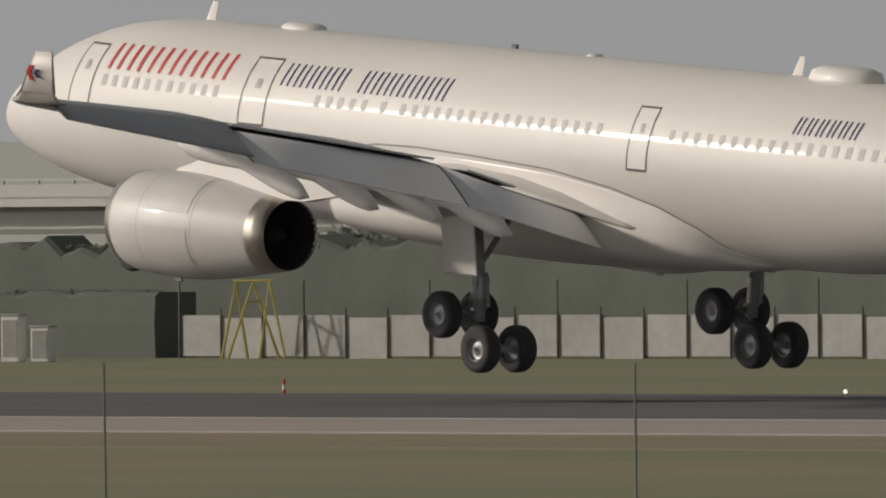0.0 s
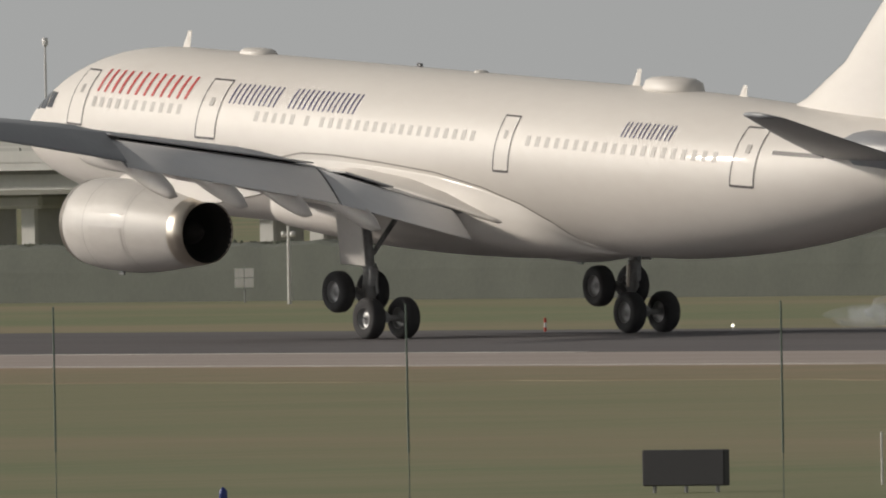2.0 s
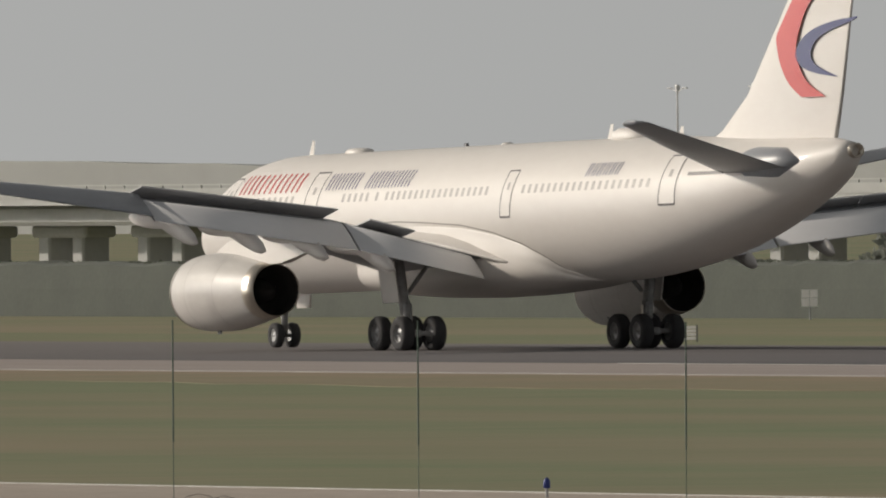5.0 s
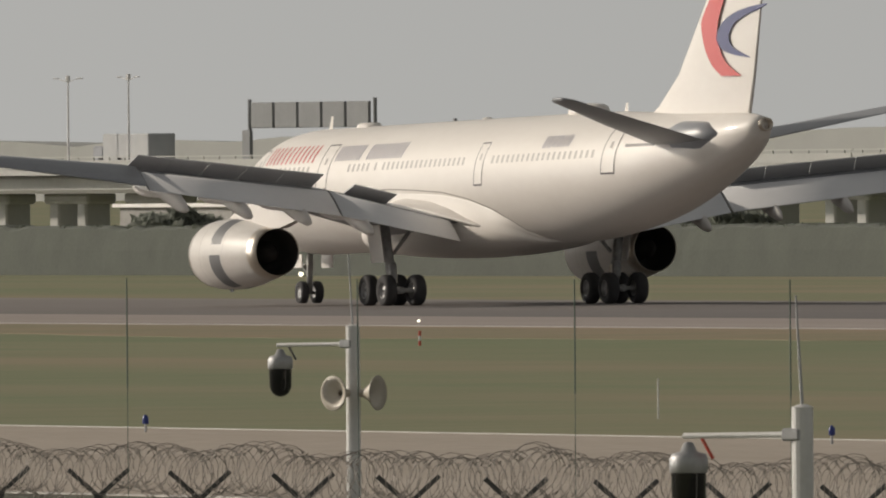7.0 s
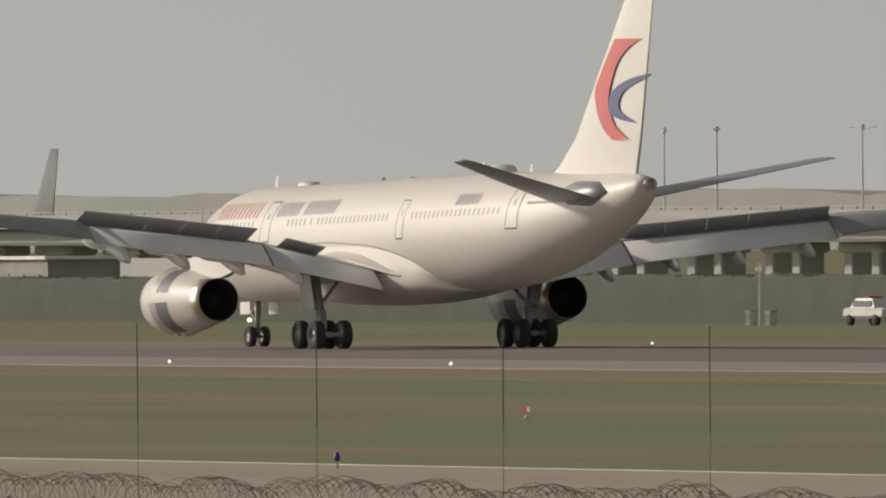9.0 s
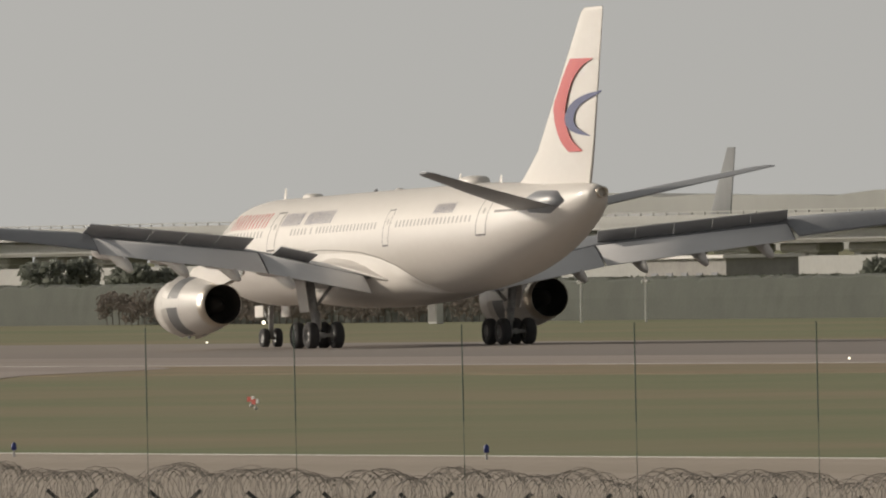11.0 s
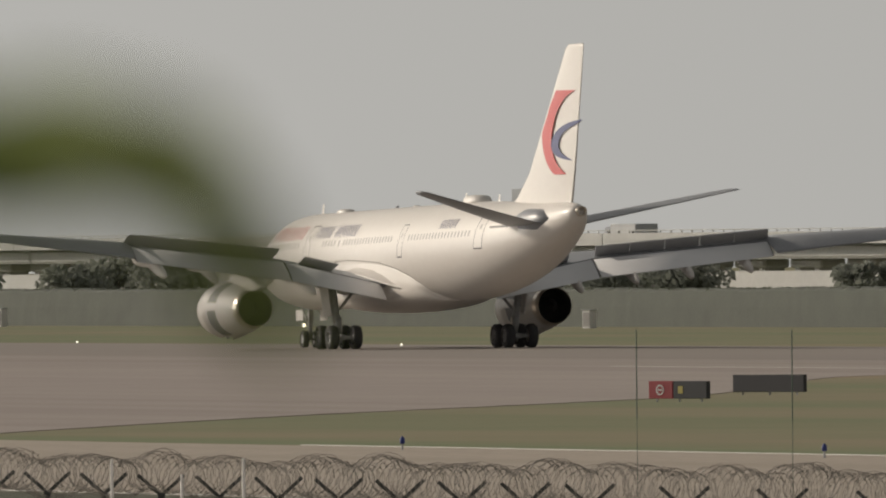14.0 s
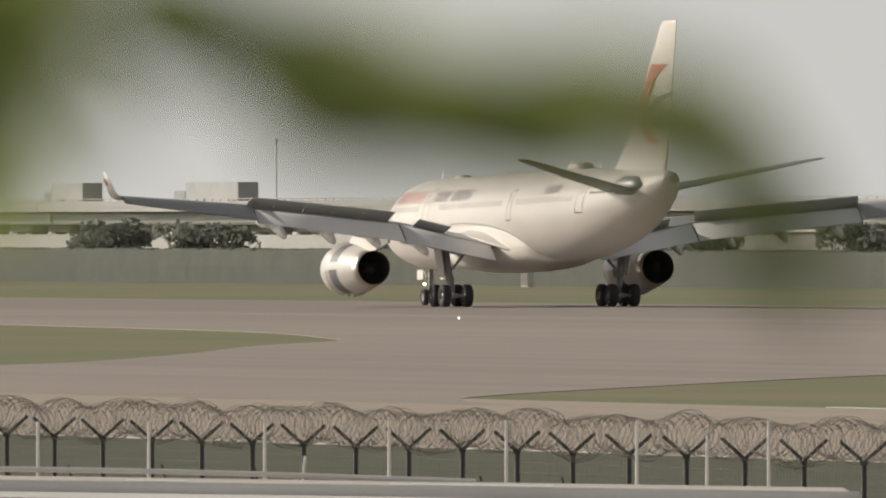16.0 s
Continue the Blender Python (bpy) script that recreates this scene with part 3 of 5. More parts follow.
    # doors, as outlines let into the skin on both sides
    for x0, w, z0, z1, nm in ((5.9, 1.05, ZC + 0.10, ZC + 1.88, "cabin_door"), (14.2, 1.1, ZC + 0.05, ZC + 1.95, "cabin_door"), (31.8, 0.8, ZC - 0.15, ZC + 1.62, "emergency_exit"), (44.9, 1.1, ZC + 0.05, ZC + 1.90, "cabin_door")):
        for side in (-1, 1):
            t = 0.055
            door = part(nm, patch(x0, x0 + w, z0, z1, 0.010, side=side), WHITE, body, smooth=True)
            part("outline", merge(patch(x0 - t, x0, z0 - t, z1 + t, 0.014, nx=1, nz=6, side=side), patch(x0 + w, x0 + w + t, z0 - t, z1 + t, 0.014, nx=1, nz=6, side=side),
                                  patch(x0, x0 + w, z1, z1 + t, 0.014, nx=3, nz=1, side=side), patch(x0, x0 + w, z0 - t * 1.4, z0, 0.014, nx=3, nz=1, side=side)), LINE, door, "dark door outline")
            part("pane", patch(x0 + w * .42, x0 + w * .62, z0 + 1.05, z0 + 1.33, 0.016, nx=1, nz=2, side=side), PANE, door)
    # cabin windows
    rows = [7.5 + 0.533 * k for k in range(11)] + [17.5 + 0.533 * k for k in range(5)] + [20.5] + [21.4 + 0.52 * k for k in range(18)] + [33.45 + 0.545 * k for k in range(20)]
    for side in (-1, 1):
        shared = {}
        for x in rows:
            straight = 9.6 < x < 37
            z = ZC + 0.90
            if straight:
                if "m" not in shared:
                    b1 = patch(20, 20.23, z - 0.17, z + 0.17, 0.006, nx=2, nz=2, side=side)
                    shared["m"] = mesh_of("cabin_window", b1, PANE, True)
                share("cabin_window", shared["m"], body, pose(x - 20, 0, 0))
            else:
                part("cabin_window", patch(x, x + 0.23, z - 0.17, z + 0.17, 0.006, nx=2, nz=2, side=side), PANE, body, smooth=True)
    # cockpit glazing
    for side in (-1, 1):
        for x0, x1, z0, z1 in ((2.2, 2.8, ZC + 0.36, ZC + 0.88), (2.9, 3.6, ZC + 0.42, ZC + 1.02), (3.7, 4.3, ZC + 0.5, ZC + 1.02)):
            part("cockpit_pane", patch(x0, x1, z0, z1, 0.012, side=side), COCKPIT, body, smooth=True)
    # livery titles: six red blocks, navy slanted bars, registration bars
    for side in (-1, 1):
        def title(nm, x0, z0, w, h, gap, n, mat, shear, cut=None):
            for k in range(n):
                if cut is not None and k == cut:
                    continue
                x = x0 + k * (w + gap)
                part(nm, merge(*[patch(x + w * f0, x + w * f1, z0 + h * g0, z0 + h * g1, 0.012, shear, 1, 3, side) for f0, f1, g0, g1 in ((0.0, 0.17, 0.0, 1.0), (0.58, 0.75, 0.0, 1.0))]), mat, body)
        title("red_title_mark", 7.55, ZC + 1.24, 0.84, 0.76, 0.16, 6, RED, 0.10)
        title("navy_title_mark", 15.72, ZC + 1.24, 0.48, 0.66, 0.108, 13, NAVY, 0.10, 5)
        title("registration_bar", 38.6, ZC + 1.28, 0.36, 0.50, 0.12, 6, NAVY, 0.10)
        part("type_bar", patch(46.7, 49.2, ZC + 1.12, ZC + 1.25, 0.012, nx=6, nz=1, side=side), LINE, body, "row of small dark lettering")
    # antennas and domes on the crown
    def blade(x, h):
        w, u, d, c = hull(x)
        rings = [[(x + dx + a - MAIN, b, c + u - 0.05 + z) for a, b in foil(ch, 0.14, 4)] for dx, ch, z in ((0, 0.45, 0), (h * .55, 0.22, h))]
        part("antenna_blade", loft(rings), WHITE, plane)
    blade(9.2, 0.62)
    blade(35.7, 0.62)
    blade(41.8, 0.42)

    def dome(x, l, r, h):
        w, u, d, c = hull(x)
        rings = [[(x - MAIN + l / 2 * k * math.cos(t), r * k * math.sin(t), c + u - 0.12 + z) for t in [2 * math.pi * j / 24 for j in range(24)]] for k, z in ((1, 0), (1, 0.12), (0.92, h * .7), (0.7, h * .92), (0.3, h), (0.02, h))]
        part("antenna_dome", loft(rings), WHITE, plane, smooth=True)
    dome(13.8, 1.8, 0.5, 0.30)
    dome(38.1, 2.9, 0.75, 0.52)
    dome(27.0, 0.6, 0.25, 0.2)
    part("beacon", box((23.4 - MAIN, 0, ZC + RAD + 0.05), (0.25, 0.12, 0.16), bevel=0.03), DARKGREY, plane)
    # engines
    for side in (-1, 1):
        yc, zc = side * 9.12 + 0.25, 2.50
        prof = [(17.05, 1.20), (16.8, 1.26), (16.65, 1.32), (16.7, 1.39), (17.0, 1.47), (17.6, 1.54), (18.5, 1.57), (19.6, 1.56), (20.9, 1.45), (22.1, 1.27), (23.0, 1.12)]
        eng = part("engine", spin([(x - MAIN, r) for x, r in prof], 'X', 40), COWL, plane, "white long-cowled turbofan", True, pose(0.4, yc, zc))
        ENGINES.append((eng, side, pose(0.4, yc, zc)))
        part("inlet_lip", spin([(x - MAIN, r) for x, r in ((16.92, 1.22), (16.72, 1.28), (16.64, 1.325), (16.68, 1.405), (16.92, 1.465))], 'X', 40), METAL, eng, "bare metal inlet lip", True)
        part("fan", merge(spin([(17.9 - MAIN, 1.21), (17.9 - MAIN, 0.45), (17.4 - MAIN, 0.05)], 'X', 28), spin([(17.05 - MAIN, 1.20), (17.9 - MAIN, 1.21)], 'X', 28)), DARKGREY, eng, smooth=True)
        part("exhaust_ring", spin([(x - MAIN, r) for x, r in ((22.75, 1.175), (23.0, 1.135), (23.5, 1.045), (23.5, 1.02), (22.9, 1.05))], 'X', 40), METAL, eng, "heat-tinted exhaust ring", True)
        part("exhaust_bore", merge(spin([(23.49 - MAIN, 1.025), (22.9 - MAIN, 1.02), (21.7 - MAIN, 0.98), (21.5 - MAIN, 0.1)], 'X', 32), spin([(21.6 - MAIN, 0.55), (22.7 - MAIN, 0.42), (23.3 - MAIN, 0.04)], 'X', 20)), SOOT, eng, smooth=True)
        for xr in (18.3, 20.65):
            rj = interp_lin(xr, prof[3:])[0] + 0.004
            part("cowl_joint", spin([(xr - MAIN, rj), (xr + 0.015 - MAIN, rj)], 'X', 40), SEALER, eng)
        part("drain_mast", box((18.9 - MAIN, side * 0.25, -1.60), (0.35, 0.06, 0.16), bevel=0.02), DARKGREY, eng)
        part("latch", box((19.0 - MAIN, -side * 1.02, -1.22), (0.10, 0.05, 0.22), pose(0, 0, 0, side * 40, 0, 0)), DARKGREY, eng)
        # reverser: dark sheets on the cowl paint the cavities' shade under four pivoting doors
        for k in range(4):
            a0, a1 = radians(38 + 90 * k - 36), radians(38 + 90 * k + 36)
            for nm, x0, x1, o, mat in (("reverser_cavity_shade", 18.75, 20.45, 0.006, DARKGREY),):
                bm = bmesh.new()
                prev = None
                for j in range(9):
                    a = a0 + (a1 - a0) * j / 8
                    x0j = x0 + (0.18 if j in (0, 8) else 0)
                    row = []
                    for i in range(5):
                        x = x0j + (x1 - x0j) * i / 4
                        r = interp_lin(x, prof[3:]) [0] + o
                        row.append(bm.verts.new((x - MAIN, r * math.cos(a), r * math.sin(a))))
                    if prev:
                        for i in range(4):
                            bm.faces.new((prev[i], prev[i + 1], row[i + 1], row[i]))
                    prev = row
                part(nm, bm, mat, eng, "dark sheet on the cowl painting the shade of a reverser cavity", True)
            # the door, hinged at its rear edge
            am = (a0 + a1) / 2
            bm = bmesh.new()
            hx = 19.1
            hr = interp_lin(hx, prof[3:])[0]
            prev = None
            for j in range(9):
                a = a0 - 0.01 + (a1 - a0 + 0.02) * j / 8
                row = []
                for i in range(6):
                    x = 18.67 + (20.48 - 18.67) * i / 5
                    r = interp_lin(x, prof[3:])[0] + 0.014
                    row.append(bm.verts.new((x - hx, r * math.sin(a - am), r * math.cos(a - am) - hr)))
                if prev:
                    for i in range(5):
                        bm.faces.new((prev[i], prev[i + 1], row[i + 1], row[i]))
                prev = row
            door = part("reverser_door", bm, COWL, eng, smooth=True)
            base = Matrix.Translation((hx - MAIN, hr * math.cos(am), hr * math.sin(am))) @ Matrix.Rotation(am - math.pi / 2, 4, 'X')
            door.matrix_basis = base
            DOORS.append((door, base))
        # pylon
        rings = []
        for x, z0, z1, w in ((18.2, 1.45, 1.56, 0.10), (19.6, 1.35, 1.98, 0.42), (22.0, 1.0, 2.25, 0.50), (24.3, 1.05, 2.15, 0.46), (26.8, 1.5, 2.0, 0.12)):
            rings.append([(x - MAIN, -w / 2, z0), (x - MAIN, w / 2, z0), (x - MAIN, w / 2, z1), (x - MAIN, 0, z1 + 0.06), (x - MAIN, -w / 2, z1)])
        part("pylon", loft(rings), WHITE, eng, smooth=False)
        part("strake", box((18.0 - MAIN, -side * 1.02, 1.24), (1.2, 0.05, 0.5), pose(0, 0, 0, side * 40, 0, 0)), COWL, eng)
    # spoilers, hinged along the swept rear spar
    for side in (-1, 1):
        for y0, y1 in ((6.1, 8.2), (9.8, 11.76), (11.78, 13.74), (13.76, 15.72), (15.74, 17.7), (17.72, 19.6)):
            a, b = wing_station(y0), wing_station(y1)
            A = Vector((a[2] - 0.98 - MAIN, side * y0, a[3] + 0.12))
            B = Vector((b[2] - 0.98 - MAIN, side * y1, b[3] + 0.12))
            along = (B - A).normalized() * side
            aft = Vector((1, 0, 0)) - along * along.x
            aft.normalize()
            up = aft.cross(along).normalized()
            w, c = (B - A).length / 2, 1.05
            sp = part("spoiler", box((c / 2, 0, -0.03), (c, 2 * w, 0.06), bevel=0.012), SPOILERGREY, plane, "hinged grey spoiler panel")
            base = Matrix.Translation((A + B) / 2) @ Matrix((aft, along, up)).transposed().to_4x4()
            sp.matrix_basis = base
            SPOILERS.append((sp, base, side, 24 if y0 < 9 else 33))
    # landing gear
    tyre_big = spin([(-0.24, 0.36), (-0.265, 0.52), (-0.24, 0.63), (-0.15, 0.69), (0, 0.70), (0.15, 0.69), (0.24, 0.63), (0.265, 0.52), (0.24, 0.36)], 'Y', 28)
    rim_big = spin([(-0.20, 0.05), (-0.12, 0.16), (-0.10, 0.30), (-0.22, 0.37), (-0.22, 0.34), (0.22, 0.34), (0.22, 0.37), (0.10, 0.30), (0.12, 0.16), (0.20, 0.05)], 'Y', 20)
    tyre_me, rim_me = mesh_of("tyre", tyre_big, TYRE, True), mesh_of("rim", rim_big, HUB, True)
    for side in (-1, 1):
        gear = part("main_gear", merge(rod((0, 0, 0.9), (-0.05, side * 0.35, 3.7), 0.2, 0.24, 14), rod((0, 0, 0.55), (0, 0, 1.9), 0.15, 0.15, 12), rod((-0.1, -side * 0.1, 2.3), (-0.2, -side * 1.2, 3.6), 0.09, 0.09, 8),
                                       rod((0.35, 0, 1.0), (0.18, 0, 2.0), 0.06, 0.06, 6), rod((-0.35, side * .1, 1.0), (-0.18, side * .1, 1.9), 0.06, 0.06, 6), box((0.12, side * 0.05, 1.55), (0.3, 0.34, 0.7), bevel=0.05)), STRUT, plane, "grey main landing gear leg", True)
        gear.matrix_basis = pose(-0.42, side * 5.34, 0)
        # leg door in a greyer paint that stands for the shade on it
        part("gear_door", box((-0.35, side * 0.62, 2.75), (1.5, 0.06, 1.7), pose(0, 0, 0, side * -8, 0, 0), bevel=0.03), FAIRING, gear, "gear leg door toned grey to stand for shade")
        part("oleo", rod((0.02, -side * 0.16, 1.0), (0.02, -side * 0.16, 1.75), 0.07, 0.07, 8), METAL, gear, "bright metal oleo")
        bogie = part("bogie", merge(box((0, 0, 0), (2.2, 0.26, 0.3), bevel=0.06), rod((-0.99, -0.85, 0), (-0.99, 0.85, 0), 0.1, 0.1, 8), rod((0.99, -0.85, 0), (0.99, 0.85, 0), 0.1, 0.1, 8)), STRUT, gear)
        bogie.matrix_basis = pose(0, 0, 0.7)
        BOGIES.append(bogie)
        for x in (-0.99, 0.99):
            for y in (-0.70, 0.70):
                wheel = share("tyre", tyre_me, bogie, pose(x, y, 0))
                share("rim", rim_me, bogie, pose(x, y, 0), "metal wheel rim")
    nose = part("nose_gear", merge(rod((0, 0, 0.5), (0.15, 0, 2.4), 0.13, 0.16, 12), rod((0, -0.45, 0.52), (0, 0.45, 0.52), 0.08, 0.08, 8), rod((-0.1, 0, 1.3), (-1.3, 0, 2.2), 0.07, 0.07, 8), box((-0.12, 0, 1.7), (0.16, 0.5, 0.25), bevel=0.03)), STRUT, plane, "grey nose gear leg", True)
    nose.matrix_basis = pose(6.67 - MAIN, 0, 0.43)
    nt = spin([(-0.16, 0.27), (-0.18, 0.40), (-0.15, 0.49), (0, 0.525), (0.15, 0.49), (0.18, 0.40), (0.16, 0.27)], 'Y', 24)
    nr = spin([(-0.14, 0.03), (-0.08, 0.2), (-0.15, 0.28), (0.15, 0.28), (0.08, 0.2), (0.14, 0.03)], 'Y', 16)
    ntm, nrm = mesh_of("tyre", nt, TYRE, True), mesh_of("rim", nr, HUB, True)
    for y in (-0.36, 0.36):
        share("tyre", ntm, nose, pose(0, y, 0.525))
        share("rim", nrm, nose, pose(0, y, 0.525), "metal wheel rim")
    for y in (-0.75, 0.75):
        part("gear_door", box((0.35, y, 1.92), (1.3, 0.05, 0.62), bevel=0.02), WHITE, nose, "white nose gear door")
    part("taxi_light", spin([(0, 0.02), (-0.05, 0.11), (0.1, 0.06)], 'X', 12), LAMP, nose, "lit taxi light", True, pose(-0.25, -0.28, 1.35))
    return plane


DOORS, SPOILERS, BOGIES, WINGS, ENGINES = [], [], [], [], []
airliner = build_airliner()


# ---- the airfield and what stands round it ----
def stake(x, y, h, label, mats, name="marker_post", r=0.05):
    """A small post in bands of colour, foot on the grass."""
    ob = thing(name, pose(x, y, profile_z(y), 0, 0, 0), label, "marker post", "marker posts in the grass")
    n = len(mats)
    for k, m in enumerate(mats):
        part("band", rod((0, 0, h * k / n), (0, 0, h * (k + 1) / n), r, r, 8), m, ob)
    return ob


def marker_posts():
    for x, y in ((-397.9, 308.8), (-453.0, 290.0), (-460.7, 294.6), (-640.3, 310.4), (-594.9, 423.1), (-506.6, 429.0), (-544.1, 434.1)):
        stake(x, y, 0.5, "short red and white banded marker post in grass", (ORANGE, PALEPAINT, ORANGE))
    for x, y in ((-302.1, 222.2), (-335.0, 219.5), (-446.0, 222.5)):
        stake(x, y, 0.95, "thin white stake standing in the grass", (PALEPAINT,), "stake", 0.022)


def edge_light(x, y, lit):
    ob = thing("runway_light", pose(x, y, profile_z(y) + 0.02), "small white runway edge light on a short stem", "runway light", "runway edge lights")
    part("stem", rod((0, 0, 0), (0, 0, 0.13), 0.025, 0.022, 8), STEEL, ob)
    part("lens", spin([(0.11, 0.012), (0.12, 0.058), (0.18, 0.055), (0.22, 0.02)], 'Z', 10), LAMP if lit else PALEPAINT, ob, smooth=True)


def blue_light(x, y):
    ob = thing("taxiway_light", pose(x, y, 0.0), "blue taxiway edge light on a stem", "taxiway light", "blue taxiway lights")
    part("stem", rod((0, 0, 0), (0, 0, 0.22), 0.035, 0.03, 8), STEEL, ob)
    part("lens", spin([(0.20, 0.02), (0.21, 0.075), (0.36, 0.07), (0.42, 0.02)], 'Z', 10), BLUEPLASTIC, ob, smooth=True)


def lights():
    for x, y in ((-469.5, 419.7), (-526.4, 422), (-585.0, 424), (-634.0, 424), (-673.5, 417), (-929.0, 420), (-955, 410), (-1080, 420), (-1153.8, 410), (-1236.7, 404 + 14)):
        edge_light(x, y, True)
    for x, y in ((-468.3, 350.6), (-526.4, 350.6), (-723.3, 350.6), (-825.7, 350.6), (-795.8, 350.6), (-1058.9, 349.8)):
        edge_light(x, y, True)
    for k in range(9):
        blue_light(-295.6 - 34.6 * k, 203.4)


def low_sign(x0, y0, x1, y1, h, mats, label, marks):
    """A long low airfield sign on short legs, from one end to the other."""
    d = Vector((x1 - x0, y1 - y0, 0))
    L = d.length
    m = Matrix.Translation((x0, y0, 0)) @ Matrix.Rotation(math.atan2(d.y, d.x), 4, 'Z')
    ob = thing("guidance_sign", m, label, "airfield sign", "airfield guidance signs")
    lo = 0.12
    for k in range(3):
        part("leg", rod((L * (0.12 + 0.38 * k), 0, 0), (L * (0.12 + 0.38 * k), 0, lo + 0.05), 0.04, 0.04, 6), STEEL, ob)
    x = 0.0
    for mat, w in mats:
        part("panel", box((x + L * w / 2, 0, lo + (h - lo) / 2), (L * w - 0.02, 0.22, h - lo), bevel=0.02), mat, ob)
        x += L * w
    for fx, fw, mat in marks:
        if mat is PALEPAINT:
            r = (h - lo) * 0.30
            part("ring", spin([(-0.118, r * 0.72), (-0.124, r * 0.76), (-0.124, r * 0.96), (-0.118, r)], 'Y', 24), mat, ob, at=pose(L * fx, 0, lo + (h - lo) * 0.5))
            part("symbol", box((L * fx, -0.118, lo + (h - lo) * 0.5), (r * 1.1, 0.012, r * 0.3)), mat, ob)
            continue
        part("symbol", box((L * fx, -0.118, lo + (h - lo) * 0.5), (L * fw, 0.012, (h - lo) * 0.42), bevel=0.004), mat, ob)


def signs():
    low_sign(-737.88, 272.1, -735.32, 273.5, 0.78, ((SIGNRED, 0.42), (SIGNBLACK, 0.58)), "red and black taxiway guidance sign", ((0.20, 0.10, PALEPAINT), (0.55, 0.08, YELLOW)))
    low_sign(-765.56, 285.8, -762.44, 287.6, 0.80, ((SIGNBLACK, 1.0),), "back of a plain black guidance sign", ())
    low_sign(-300.9, 216.1, -299.39, 216.82, 0.76, ((SIGNBLACK, 1.0),), "back of a plain black guidance sign", ())
    for x, y in ((-337.9, 259.8), (-584.0, 259.8), (-666.9, 261.1), (-677.8, 265.2)):
        ob = thing("marker_board", pose(x, y, 0, 0, 0, 22), "small red and white marker board beside a lamp", "marker board", "red and white marker boards")
        part("leg", rod((0, 0, 0), (0, 0, 0.2), 0.02, 0.02, 6), STEEL, ob)
        part("red_panel", box((-0.10, 0, 0.27), (0.21, 0.04, 0.18), bevel=0.01), ORANGE, ob)
        part("white_panel", box((0.09, 0, 0.29), (0.15, 0.04, 0.16), bevel=0.01), PALEPAINT, ob)
        part("lamp", spin([(0.0, 0.02), (0.01, 0.07), (0.09, 0.06), (0.12, 0.02)], 'Z', 10), PALEPAINT, ob, smooth=True)
    # open white frames beyond the runway
    for x, y in ((-600.7, 444.4), (-785.0, 444.8), (-718.9, 440.0)):
        ob = thing("marker_trestle", pose(x, y, profile_z(y), 0, 0, 30), "white slatted marker frame in the far grass", "marker board", "white marker frames")
        for dx in (-0.36, 0.36):
            part("post", rod((dx, 0, 0), (dx, 0, 0.75), 0.035, 0.035, 6), DARKGREY, ob)
        for k in range(4):
            part("slat", box((0, 0, 0.16 + 0.16 * k), (0.6, 0.04, 0.12), bevel=0.01), PALEPAINT, ob)
    # four-pane square boards
    for x in (-664.3, -752.3, -903.8):
        ob = thing("square_board", pose(x, 519, -0.1, 0, 0, 35), "white square board in four panels on a post", "sign", "white square boards")
        part("post", rod((0, 0, 0), (0, 0, 0.9), 0.04, 0.04, 6), STEEL, ob)
        for dx in (-0.23, 0.23):
            for dz in (0.86, 1.30):
                part("panel", box((dx, -0.05, dz), (0.42, 0.03, 0.40), bevel=0.01), PALEPAINT, ob)
    # solar-powered instrument box
    ob = thing("instrument_box", pose(-421, 249.2, 0, 0, 0, 25), "white instrument box under a tilted solar panel", "instrument box")
    part("cabinet", box((0, 0, 0.27), (0.34, 0.30, 0.42), bevel=0.02), PALEPAINT, ob)
    part("door_panel", box((0.04, -0.156, 0.26), (0.2, 0.012, 0.28)), STEEL, ob)
    part("foot", rod((0, 0, 0), (0, 0, 0.1), 0.06, 0.06, 6), STEEL, ob)
    part("solar_panel", box((0.06, 0, 0.66), (0.62, 0.5, 0.03), pose(0, 0, 0, 20, -18, 0)), SIGNBLACK, ob)
    part("mast", rod((0, 0, 0.45), (0.05, 0, 0.66), 0.03, 0.03, 6), STEEL, ob)


# cabinets and small lamps along the far edge of the grass
def cabinets():
    for x, y, w, h in ((-624.9, 515.5, 0.8, 1.8), (-623.1, 515.5, 0.8, 1.35), (-1133.6, 519, 0.45, 0.8), (-1130.8, 519, 0.45, 0.8), (-1290, 518, 0.9, 1.5), (-1420, 519, 0.9, 1.3), (-850, 519, 0.9, 1.1), (-1560, 521, 0.9, 1.4)):
        ob = thing("electrical_cabinet", pose(x, y, profile_z(y), 0, 0, 20), "pale electrical cabinet at the edge of the grass", "cabinet", "cabinets along the far hedge")
        part("body", box((0, 0, h / 2), (w, 0.6, h), bevel=0.03), PALEPAINT, ob)
        part("door", box((0, -0.31, h * 0.5), (w * 0.8, 0.02, h * 0.8)), WALLWHITE, ob)
        part("cap", box((0, 0, h + 0.03), (w + 0.12, 0.72, 0.06), bevel=0.01), STEEL, ob)
    for x, h in ((-746, 3.4), (-1128.0, 3.7), (-992, 3.2), (-1262, 3.0), (-1251, 3.0), (-1335, 2.8)):
        ob = thing("weather_mast", pose(x, 517, -0.15), "pale pole with two small heads by the far hedge", "mast", "poles along the far hedge")
        part("pole", rod((0, 0, 0), (0, 0, h), 0.09, 0.07, 8), PALEPAINT, ob)
        for dx in (-0.35, 0.35):
            part("head", spin([(-0.1, 0.02), (-0.08, 0.13), (0.12, 0.13), (0.16, 0.02)], 'Z', 10), PALEPAINT, ob, smooth=True, at=pose(dx, 0, h - 0.4))
        part("arm", rod((-0.35, 0, h - 0.4), (0.35, 0, h - 0.4), 0.03, 0.03, 6), STEEL, ob)


